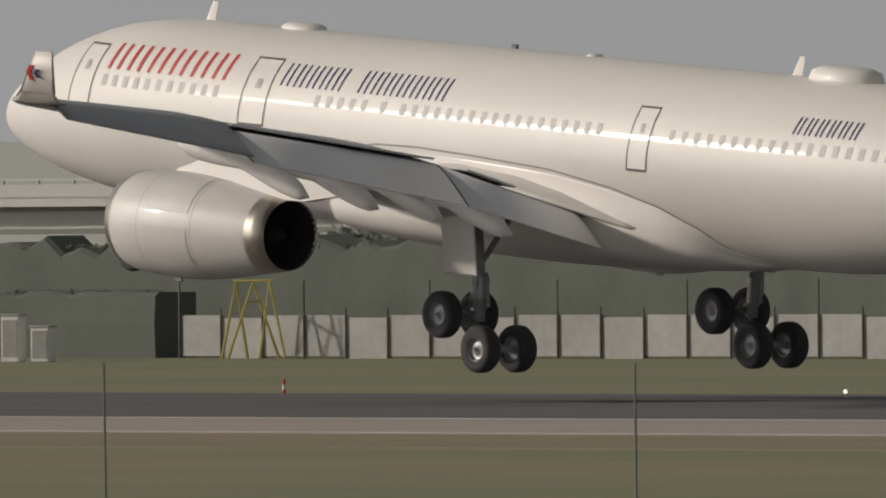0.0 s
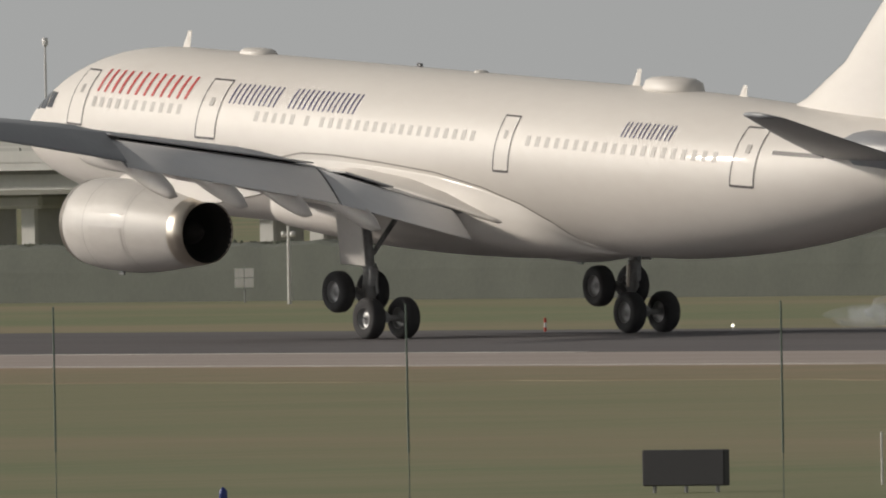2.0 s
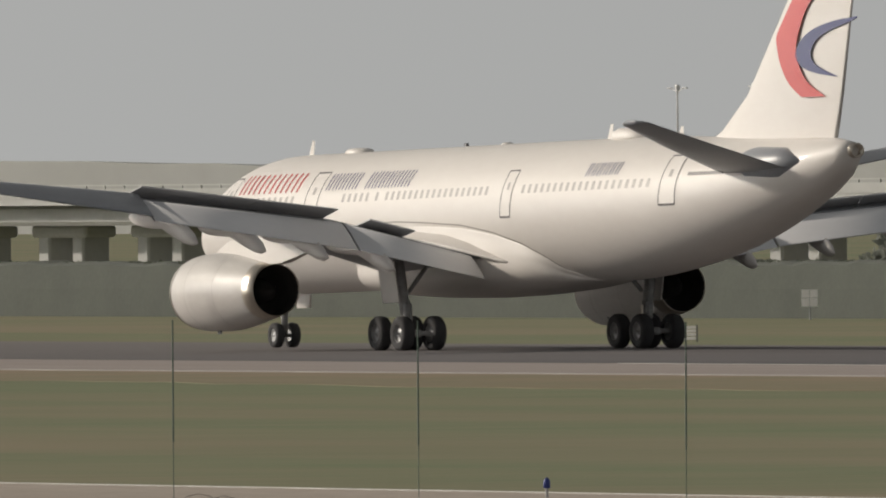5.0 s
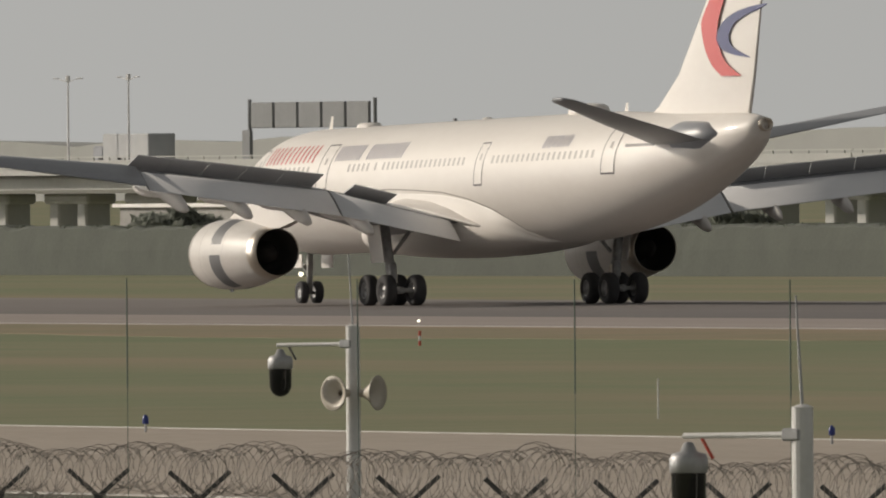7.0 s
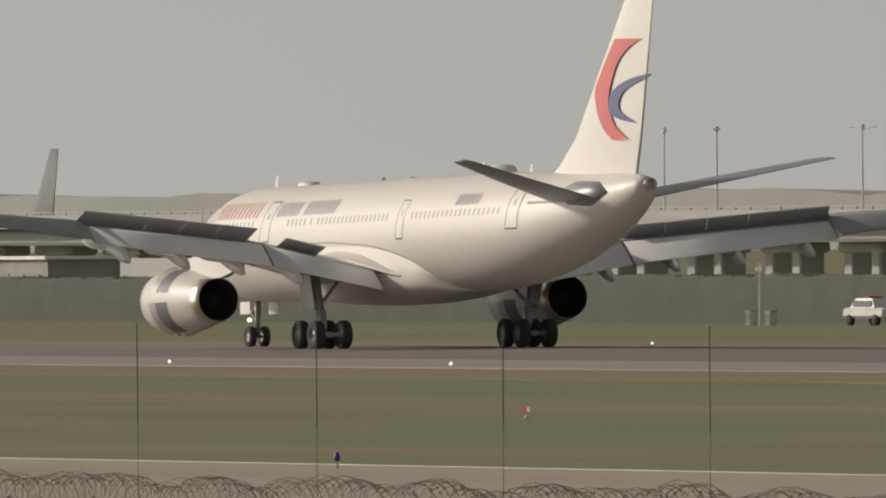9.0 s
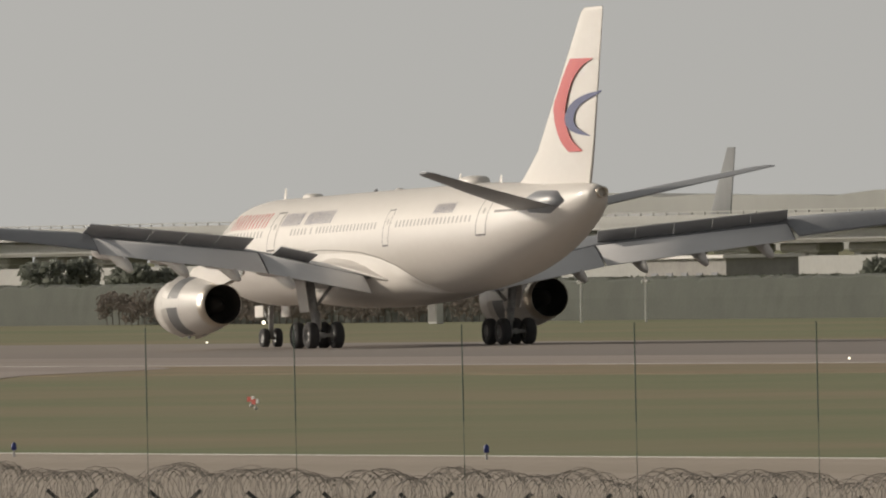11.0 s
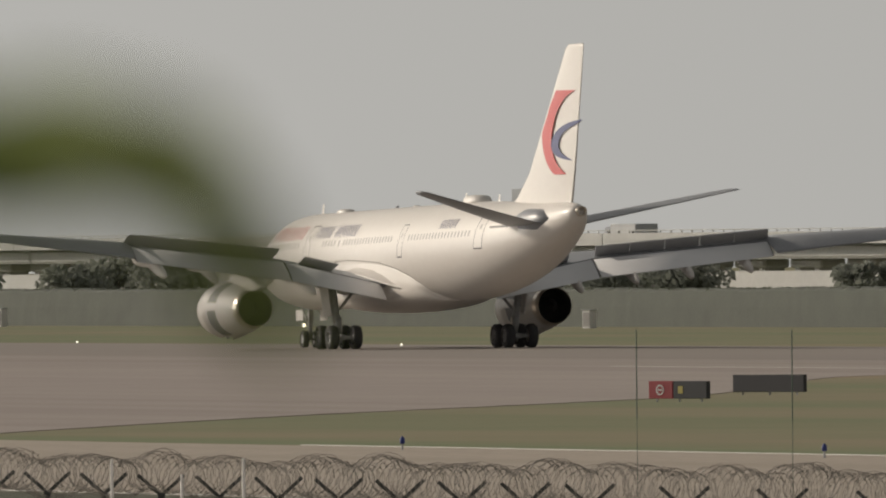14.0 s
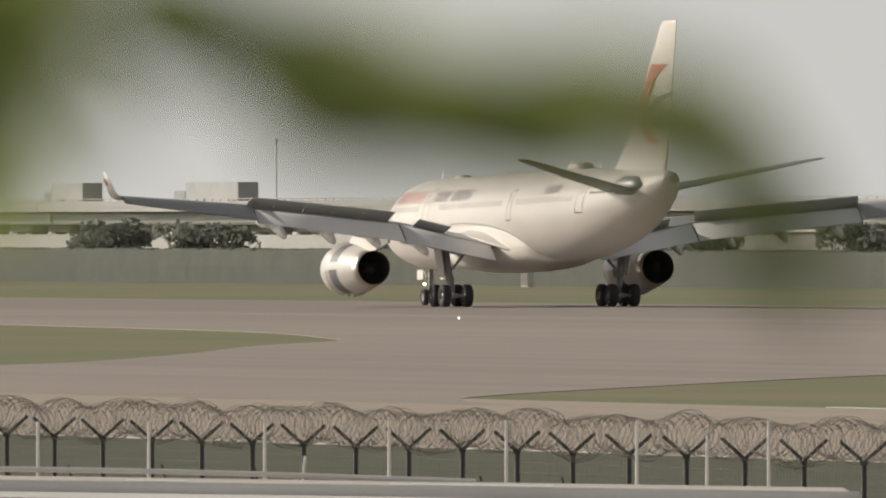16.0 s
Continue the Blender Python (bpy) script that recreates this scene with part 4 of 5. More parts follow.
# a leafy mass: many small tilted leaf blades scattered through rounded clumps
def leaf_cloud(rng, clumps, per, size):
    verts, faces = [], []
    for (cx, cy, cz, rx, ry, rz) in clumps:
        for _ in range(per):
            while True:
                a, b, c = rng.uniform(-1, 1), rng.uniform(-1, 1), rng.uniform(-1, 1)
                if 0.25 < a * a + b * b + c * c < 1:
                    break
            p = Vector((cx + a * rx, cy + b * ry, cz + c * rz))
            s = size * rng.uniform(0.6, 1.4)
            u = Vector((rng.uniform(-1, 1), rng.uniform(-1, 1), rng.uniform(-1, 1))).normalized()
            w = u.orthogonal().normalized()
            i = len(verts)
            verts += [p - u * s, p + w * s * 0.55, p + u * s, p - w * s * 0.55]
            faces.append((i, i + 1, i + 2, i + 3))
    return verts, faces


def leaf_mesh(name, vf, mat):
    me = bpy.data.meshes.new(name)
    me.from_pydata([tuple(v) for v in vf[0]], [], vf[1])
    me.materials.append(mat)
    return me


def hedge():
    """The clipped green hedge and screen behind the far grass: a leafy skin over a dark core, in long runs."""
    rng = random.Random(4)
    for x0, x1, top, y, rough in ((-420, -571, 2.6, 527, 0.13), (-629.5, -900, 2.55, 527, 0.13), (-900, -1180, 2.85, 527, 0.13), (-1180, -1500, 2.75, 527, 0.13), (-1500, -1960, 2.8, 527, 0.13), (-420, -770, 4.3, 542, 0.5)):
        L = abs(x1 - x0)
        ob = thing("hedge", pose(min(x0, x1), y, 0), "long clipped dusty green hedge behind the grass" if rough < 0.3 else "tall uneven dark green row of bushes behind the hedge", "hedge", "hedge runs along the airfield")
        n = max(8, int(L / 1.1))
        rings = []
        for k in range(n + 1):
            x = L * k / n
            t = top - 0.1 + rng.uniform(-rough, rough) * (1 if k % 3 == 0 else 0.6)
            rings.append([(x, 0.3, -0.3), (x, -0.5, -0.3), (x, -0.56 + rng.uniform(-.03, .03), t * 0.5), (x, -0.5, t - 0.16), (x, -0.3, t), (x, 1.6, t), (x, 1.6, -0.3)])
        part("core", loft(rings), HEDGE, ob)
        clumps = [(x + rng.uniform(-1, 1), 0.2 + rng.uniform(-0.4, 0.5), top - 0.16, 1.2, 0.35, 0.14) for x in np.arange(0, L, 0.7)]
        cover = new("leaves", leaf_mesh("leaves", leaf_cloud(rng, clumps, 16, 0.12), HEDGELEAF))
        cover.parent = ob


def tree(x, y, h, w, rng, label="haze-paled green roadside tree with an uneven crown"):
    ob = thing("tree", pose(x, y, 0, 0, 0, rng.uniform(0, 360)), label, "tree", "trees beyond the hedge")
    bm = bmesh.new()
    add_rod(bm, (0, 0, -0.2), (0.1, 0, h * 0.45), 0.18, 0.1, 8)
    limbs = []
    for k in range(6):
        a = k * 1.05 + rng.uniform(-.3, .3)
        e = Vector((math.cos(a) * w * 0.32, math.sin(a) * w * 0.32, h * rng.uniform(0.55, 0.8)))
        add_rod(bm, (0.08, 0, h * rng.uniform(0.25, 0.42)), e, 0.07, 0.03, 6)
        limbs.append(e)
    part("trunk", bm, BARK, ob)
    clumps = [(e.x, e.y, e.z, w * 0.24 * rng.uniform(.8, 1.2), w * 0.24, h * 0.16) for e in limbs]
    for _ in range(9):
        a, r = rng.uniform(0, 6.28), w * 0.42 * rng.uniform(0.1, 1)
        clumps.append((math.cos(a) * r, math.sin(a) * r, h * rng.uniform(0.28, 0.92), w * 0.17, w * 0.17, h * 0.13))
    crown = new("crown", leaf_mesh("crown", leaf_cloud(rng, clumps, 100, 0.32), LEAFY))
    crown.parent = ob


def trees():
    rng = random.Random(11)
    spots = [(-640, 4.7), (-646, 5.2), (-652, 4.4), (-660, 3.8), (-700, 3.9), (-768, 4.1), (-776, 4.6), (-783, 4.9), (-790, 4.2), (-845, 4.0), (-853, 4.5), (-862, 4.6), (-872, 4.2), (-884, 4.5), (-940, 4.6), (-947, 5.0), (-955, 4.2), (-1012, 4.2), (-1090, 3.6), (-1110, 4.4),
             (-1119, 4.9), (-1128, 5.0), (-1137, 5.2), (-1147, 4.8), (-1163, 4.4), (-1183, 3.9), (-1290, 3.8), (-1360, 3.6), (-1420, 4.1), (-1432, 4.4), (-1475, 4.6), (-1488, 4.9), (-1502, 4.6), (-1520, 4.4), (-1560, 5.0), (-1580, 5.2), (-1604, 5.1), (-1622, 4.9), (-1640, 5.3), (-1665, 5.2), (-1690, 5.0), (-1720, 5.3), (-1745, 5.1), (-1790, 5.0), (-1830, 4.8)]
    for x, h in spots:
        tree(x, 548 + rng.uniform(-6, 14), h, h * rng.uniform(1.2, 1.7), rng)


def white_wall():
    """The whitewashed panel wall with slender posts beyond the touchdown zone."""
    ob = thing("panel_wall", pose(-627.0, 525.8, -0.1), "weathered whitewashed panel wall with dark slender posts", "wall")
    for k in range(22):
        part("panel", box((1.25 + 2.5 * k, 0, 0.85 - 0.1 * (k % 3 == 1)), (2.46, 0.18, 1.6), bevel=0.02), WALLWHITE, ob)
    for k in range(23):
        part("post", rod((2.5 * k, -0.16, -0.1), (2.5 * k, -0.16, 1.95 if k % 3 else 3.0), 0.05, 0.04, 6), POSTDARK, ob)
    ob = thing("lattice_mast", pose(-620.6, 524, -0.1, 0, 0, 30), "yellow tripod lattice stand before the white wall", "lattice stand")
    for k in range(6):
        a = k * math.pi / 3
        part("leg", rod((1.3 * math.cos(a), 1.3 * math.sin(a), 0), (0.75 * math.cos(a + 0.9), 0.75 * math.sin(a + 0.9), 3.0), 0.07, 0.05, 6), YELLOW, ob)
    part("ring", rod((-0.8, 0, 3.0), (0.8, 0, 3.0), 0.06, 0.06, 6), YELLOW, ob)
    part("ring", rod((0, -0.8, 2.2), (0, 0.8, 2.2), 0.06, 0.06, 6), YELLOW, ob)


def viaduct():
    """The elevated road: parapet, deck, girder, piers with cross-heads, all along y = 700."""
    ob = thing("viaduct", pose(0, 700, 0), "long grey concrete elevated road on twin-legged piers", "viaduct", kind="structure")
    x0, x1 = -2900, -560
    n = 26
    w = (x1 - x0) / n
    deck = mesh_of("deck_span", box((0, 6, 6.05), (w - 0.25, 13, 0.5)), CONCRETE)
    girder = mesh_of("girder", box((0, 6, 5.1), (w - 0.4, 9.5, 1.5), bevel=0.3), CONCRETE)
    bm = bmesh.new()
    add_box(bm, (0, -0.35, 6.6), (w - 0.2, 0.3, 0.75))
    add_box(bm, (0, -0.35, 7.22), (w - 0.2, 0.12, 0.1))
    for k in range(31):
        add_box(bm, (-w / 2 + w * (k + 0.5) / 31, -0.35, 7.08), (0.12, 0.12, 0.26))
    parapet = mesh_of("parapet", bm, CONCRETE)
    bm = bmesh.new()
    add_box(bm, (-2.6, 6, 1.9), (1.7, 2.2, 4.2), bevel=0.15)
    add_box(bm, (2.6, 6, 1.9), (1.7, 2.2, 4.2), bevel=0.15)
    add_box(bm, (0, 6, 3.95), (8.4, 2.6, 0.9), bevel=0.2)
    pier = mesh_of("pier", bm, CONCRETE)
    for k in range(n):
        x = x0 + w * (k + 0.5)
        share("deck_span", deck, ob, pose(x, 0, 0))
        share("girder", girder, ob, pose(x, 0, 0))
        share("parapet", parapet, ob, pose(x, 0, 0))
    x = -880.0
    while x > x0:
        share("pier", pier, ob, pose(x, 0, 0))
        x -= 15.2
    # a ramp wall lower down
    bm = bmesh.new()
    add_box(bm, (0, -14, 2.0), (700, 0.4, 2.6))
    part("ramp_wall", bm, CONCRETE, ob, at=pose(-1900, 0, 0))


def road_lamp():
    ob = thing("street_lamp", pose(-918, 704, 6.3), "tall twin-armed street lamp on the elevated road", "street lamp", "street lamps on the elevated road")
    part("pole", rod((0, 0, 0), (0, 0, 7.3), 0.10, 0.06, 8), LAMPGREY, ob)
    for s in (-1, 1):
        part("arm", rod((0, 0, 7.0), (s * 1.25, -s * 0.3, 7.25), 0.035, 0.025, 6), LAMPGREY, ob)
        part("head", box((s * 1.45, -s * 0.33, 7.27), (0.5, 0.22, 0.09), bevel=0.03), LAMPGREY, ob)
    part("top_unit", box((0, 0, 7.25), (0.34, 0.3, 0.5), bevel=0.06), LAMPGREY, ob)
    return ob


def road_things():
    lamp = road_lamp()
    for k, x in enumerate((-862, -879.1, -894.3, -909.1, -940, -1047, -1064.9, -1082.5, -1098, -1115.8, -1133.7, -1151, -1168, -1185.5, -1198.2, -1215.8, -1233.4, -1251, -1504.8, -1524.8, -1544.2, -1563.4, -2195)):
        copy_thing(lamp, pose(x, 704 + 4 * (k % 2), 6.3, 0, 0, 12 * (k % 5) - 20))
    ob = thing("sign_gantry", pose(-1463, 700, 6.3), "road sign gantry with five dark panels over the road", "sign gantry")
    for k in range(5):
        part("panel", box((-8.6 + 4.3 * k, 0, 4.05), (3.9, 0.25, 2.0), bevel=0.05), BOARD, ob)
    for x in (-11, 11.5):
        part("post", rod((x, 0, 0), (x, 0, 5.3), 0.16, 0.16, 8), BOARD, ob)
    part("beam", box((0, 0.3, 3.2), (23, 0.3, 0.3)), BOARD, ob)
    part("side_panel", box((-11, -0.2, 1.6), (1.4, 0.3, 2.6), bevel=0.05), BOARD, ob)
    ob = thing("road_sign", pose(-1932, 702, 6.3), "large square road sign on a lattice post", "road sign")
    part("panel", box((-6.2, 0, 4.1), (8.0, 0.3, 2.1), bevel=0.05), SIGNGREY, ob)
    part("bracket", rod((-2.6, 0.2, 4.3), (-0.4, 0.2, 4.3), 0.08, 0.08, 6), BOARD, ob)
    for dx in (-1.3, -0.5):
        part("post", rod((dx, 0, 0), (dx, 0, 5.2), 0.10, 0.10, 8), BOARD, ob)
    for k in range(8):
        part("rung", rod((-1.3, 0, 0.5 + 0.6 * k), (-0.5, 0, 0.8 + 0.6 * k), 0.05, 0.05, 6), BOARD, ob)
    for x, z, w, h in ((-1520, 6.6, 12, 2.2), (-2240, 7.0, 27, 2.2), (-2295, 7.0, 17, 2.2), (-1990, 7.2, 9, 1.2), (-1935, 7.0, 10, 1.0)):
        ob = thing("road_truck", pose(x, 712, 6.3), "pale box lorry on the elevated road", "lorry", "lorries on the elevated road")
        part("cargo_box", box((0, 0, 0.9 + h / 2 - 0.3), (w * 0.72, 2.4, h), bevel=0.08), FARWALL, ob)
        part("cab", box((-w * 0.45, 0, 0.9), (w * 0.16, 2.3, h * 0.85), bevel=0.15), FARDARK, ob)
        for dx in (-0.4, -0.1, 0.3):
            part("wheel", spin([(-1.2, 0.02), (-1.2, 0.5), (1.2, 0.5), (1.2, 0.02)], 'Y', 12), TYRE, ob, at=pose(w * dx, 0, 0.5))


def red_lorry():
    ob = thing("red_lorry", pose(-1434, 708, 6.3), "red box lorry driving along the elevated road", "lorry")
    part("cargo_box", box((0.8, 0, 1.35), (6.6, 2.4, 1.9), bevel=0.06), LORRYRED, ob)
    part("cab", box((-3.5, 0, 1.2), (1.7, 2.3, 1.5), bevel=0.2), LORRYRED, ob)
    part("windscreen", box((-4.37, 0, 1.5), (0.04, 1.9, 0.6)), FARDARK, ob)
    for x in (-3.4, 1.6, 3.0):
        part("wheel", spin([(-1.2, 0.02), (-1.2, 0.45), (1.2, 0.45), (1.2, 0.02)], 'Y', 14), TYRE, ob, at=pose(x, 0, 0.45))
    return ob


def shrub_row():
    """A run of reddish shrubs before the clipped hedge."""
    rng = random.Random(23)
    ob = thing("shrub_row", pose(-1368, 524.3, 0), "row of brown-red shrubs before the clipped hedge", "shrubs")
    clumps = [(x + rng.uniform(-.4, .4), rng.uniform(-.5, .5), rng.uniform(0.5, 2.0), 0.9, 0.6, 0.55) for x in np.arange(0, 74, 0.45)]
    me = new("leaves", leaf_mesh("leaves", leaf_cloud(rng, clumps, 70, 0.13), REDSHRUB))
    me.parent = ob
    bm = bmesh.new()
    for k in range(60):
        x = 0.6 + 1.22 * k
        add_rod(bm, (x, 0, -0.2), (x + rng.uniform(-.3, .3), 0, 1.6), 0.04, 0.02, 5)
    part("stems", bm, BARK, ob)


def far_city():
    # low white sheds beneath the road
    for x, y, w, h in ((-1290, 610, 18, 3.6), (-1235, 612, 10, 3.3), (-1560, 622, 20, 3.4), (-1700, 622, 26, 3.6), (-1395, 615, 9, 3.2), (-1010, 612, 16, 3.0), (-840, 606, 10, 3.2), (-1480, 618, 16, 3.5), (-1830, 640, 30, 3.8)):
        ob = thing("shed", pose(x, y, 0), "low white shed beyond the hedge", "shed", "white sheds beyond the hedge")
        part("wall", box((0, 0, h / 2), (w, 6, h)), WALLWHITE, ob)
        part("roof", box((0, 0, h + 0.12), (w + 0.8, 6.8, 0.24)), ROOFWHITE, ob)
        for k in range(int(w / 3)):
            part("window", box((-w / 2 + 1.8 + 3 * k, -3.03, h * 0.55), (1.2, 0.08, 1.0)), FARDARK, ob)
    # the tall tail of a parked airliner far across the field
    ob = thing("parked_tail", pose(-2875, 1200, 0), "dark tail fin of a parked airliner far away", "airplane")
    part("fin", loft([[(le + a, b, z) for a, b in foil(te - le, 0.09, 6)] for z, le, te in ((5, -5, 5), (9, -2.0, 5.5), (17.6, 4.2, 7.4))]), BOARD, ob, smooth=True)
    part("rear_fuselage", spin([(-40, 2.8), (-16, 2.8), (-4, 1.9), (6, 0.5)], 'X', 20), FARWALL, ob, smooth=True, at=pose(0, 0, 5.5))
    part("gear_leg", rod((-22, 0, 0), (-22, 0, 3), 0.5, 0.5, 8), DARKGREY, ob)
    bm = bmesh.new()
    prev = None
    for k in range(241):
        x = -4850 + 6300 * k / 240
        y = 1900
        z = 13 + 5 * noise.noise(Vector((x * 0.004, 3, 0))) + 2.2 * noise.noise(Vector((x * 0.03, 9, 0)))
        row = (bm.verts.new((x, y, -5)), bm.verts.new((x, y, z)), bm.verts.new((x, y + 40, z - 1)), bm.verts.new((x, y + 40, -5)))
        if prev:
            for i in range(3):
                bm.faces.new((prev[i], row[i], row[i + 1], prev[i + 1]))
        prev = row
    tagged(part("backdrop", bm, FARHAZE), "line of distant trees and roofs with haze put into its colour", "backdrop", kind="structure")


def patrol_car():
    ob = thing("patrol_car", pose(-1108, 517, -0.12, 0, 0, 8), "white car parked at the far edge of the grass", "car")
    part("body", box((0, 0, 0.72), (4.5, 1.75, 0.62), bevel=0.16), PALEPAINT, ob)
    part("cabin", loft([[(-1.5, s, 1.0) for s in (-0.8, 0.8)] + [(1.2, s, 1.0) for s in (0.8, -0.8)], [(-1.0, s, 1.6) for s in (-0.66, 0.66)] + [(0.75, s, 1.6) for s in (0.66, -0.66)]]), PALEPAINT, ob)
    part("window", box((-0.15, -0.77, 1.28), (1.9, 0.06, 0.36), pose(0, 0, 0, -14, 0, 0)), COCKPIT, ob)
    part("light_bar", box((-0.1, 0, 1.66), (0.3, 1.0, 0.12), bevel=0.03), ORANGE, ob)
    wm = mesh_of("wheel", spin([(-0.11, 0.03), (-0.11, 0.32), (0.11, 0.32), (0.11, 0.03)], 'Y', 18), TYRE, True)
    for x in (-1.4, 1.4):
        for y in (-0.8, 0.8):
            share("wheel", wm, ob, pose(x, y, 0.32))
    return ob


# ---- the boundary fence ----
FENCE_Y = 97.0


def fence():
    rng = random.Random(3)
    ob = thing("boundary_fence", pose(0, FENCE_Y, 0), "dark green Y-topped security fence with razor-wire coil", "fence")
    xs = [-247.2 + 2.6 * k for k in range(31)] + [-261.75, -258.05, -254.35, -250.65] + [-265.43 - 2.55 * k for k in range(25)]
    bm = merge(rod((0, 0, 0), (0, 0, 2.42), 0.038, 0.038, 8), box((0, 0, 2.40), (0.10, 0.10, 0.05)))
    post_me = mesh_of("fence_post", bm, POSTDARK)
    arm_l = mesh_of("post_arm", box((-0.16, 0, 2.55), (0.46, 0.05, 0.05), pose(0, 0, 0, 0, 42, 0)), POSTDARK)
    arm_r = mesh_of("post_arm", box((0.16, 0, 2.55), (0.46, 0.05, 0.05), pose(0, 0, 0, 0, -42, 0)), POSTDARK)
    for x in xs:
        turn = pose(x, 0, 0, 0, 0, 68 + rng.uniform(-3, 3))
        p = share("fence_post", post_me, ob, turn)
        share("post_arm", arm_l, p, pose(0, 0, 0))
        share("post_arm", arm_r, p, pose(0, 0, 0))
    # welded mesh below the arms
    verts, faces = [], []

    def bar(a, b, r):
        a, b = Vector(a), Vector(b)
        d = (b - a).normalized()
        u = d.orthogonal().normalized() * r
        v = d.cross(u).normalized() * r
        i = len(verts)
        for p in (a, b):
            verts.extend([tuple(p + u), tuple(p + v), tuple(p - u), tuple(p - v)])
        for k in range(4):
            faces.append((i + k, i + (k + 1) % 4, i + 4 + (k + 1) % 4, i + 4 + k))
    for z in np.arange(0.15, 2.4, 0.15):
        bar((-330, 0, z), (-166, 0, z), 0.0025)
    for x in np.arange(-330, -166, 0.14):
        bar((x, 0, 0.1), (x, 0, 2.38), 0.0022)
    me = bpy.data.meshes.new("wire_mesh")
    me.from_pydata(verts, [], faces)
    me.materials.append(POSTDARK)
    m = new("wire_mesh", me)
    m.parent = ob
    # razor coil: overlapping flattened loops with barbs, in the crook of the arms
    verts, faces = [], []
    x, k = -330.0, 0
    while x < -166:
        sag = 0.05 * math.sin(x * 1.9) + 0.03 * math.sin(x * 0.73 + 1)
        step, skew = rng.uniform(0.14, 0.40), rng.uniform(-0.14, 0.22)
        sag += rng.uniform(-0.03, 0.03)
        r = 0.30 + 0.03 * math.sin(x * 2.7) + rng.uniform(-0.03, 0.03)
        pts = []
        for j in range(17):
            a = 2 * math.pi * j / 16
            pts.append((x + step * j / 16 + skew * math.sin(a), r * math.cos(a), 2.68 + sag + r * 0.92 * math.sin(a)))
        for a, b in zip(pts, pts[1:]):
            bar(a, b, 0.0042)
        for j in (2, 6, 10, 14):
            p = Vector(pts[j])
            bar(p - Vector((0.03, 0, 0.012)), p + Vector((0.03, 0, 0.012)), 0.0075)
        x += step * 0.40
    me = bpy.data.meshes.new("razor_coil")
    me.from_pydata(verts, [], faces)
    me.materials.append(COIL)
    c = new("razor_coil", me)
    c.parent = ob
    c["label"] = "rusty grey razor-wire coil"
    # stays hung on the fence
    for x in (-246, -262, -269):
        part("stay", rod((x, -0.3, 2.35), (x + 0.9, -0.3, 2.38), 0.02, 0.02, 6), POSTDARK, ob)
    # short stubs of old stays between the posts
    for k in range(34):
        x = -330 + 4.7 * k + rng.uniform(-1, 1)
        part("stub", rod((x, -0.25, 1.55 + rng.uniform(0, 0.25)), (x + rng.uniform(-0.12, 0.02), -0.3, 1.95 + rng.uniform(0, 0.12)), 0.022, 0.018, 6), POSTDARK, ob)
    # low scrub at its foot
    sc = leaf_cloud(rng, [(x, -1.4 + rng.uniform(-.6, .8), 0.25, 0.8, 0.5, rng.uniform(0.25, 0.5)) for x in np.arange(-330, -170, 0.7)], 40, 0.07)
    tagged(new("scrub", leaf_mesh("scrub", sc, HEDGELEAF)), "low dusty scrub at the fence's foot", "scrub", kind="stuff").location = (0, FENCE_Y, 0)


def tall_posts():
    """Slender green posts, nearly five metres, that stand along the fence line, some leaning."""
    rng = random.Random(21)
    spots = (-105, -110.7, -116.5, -122.3, -128.05, -133.2, -138.3, -143.4, -148.54, -154.38, -159.9, -165.52, -171.3, -176.5, -181.5, -186.4, -191.4, -196.4, -201.6, -207.43, -213.0, -218.7, -224.06, -229.4, -235.1, -240.7, -246.37, -251.6, -257.66, -263.56)
    for x in spots:
        lean = rng.choice((0, 0, 0.3, -0.5, 0.8, -1.2))
        ob = thing("tall_post", pose(x, FENCE_Y, 0, lean * 0.3, lean, 0), "slender green steel post along the boundary fence", "post", "tall posts along the fence")
        part("shaft", merge(rod((0, 0, 0), (0, 0, 3.6), 0.0045, 0.0045, 6), rod((0, 0, 3.6), (0, 0, 4.80), 0.009, 0.008, 6)), POSTGREEN, ob)
        part("base_plate", box((0, 0, 0.02), (0.16, 0.16, 0.04)), POSTGREEN, ob)
    ob = thing("spear_pole", pose(-157.38, 99.87, 0, 0, -0.8, 0), "dark steel pole with a pointed top", "pole")
    part("shaft", rod((0, 0, 0), (0, 0, 5.55), 0.042, 0.038, 10), POSTDARK, ob)
    part("point", rod((0, 0, 5.55), (0, 0, 5.74), 0.055, 0.012, 10), POSTDARK, ob)


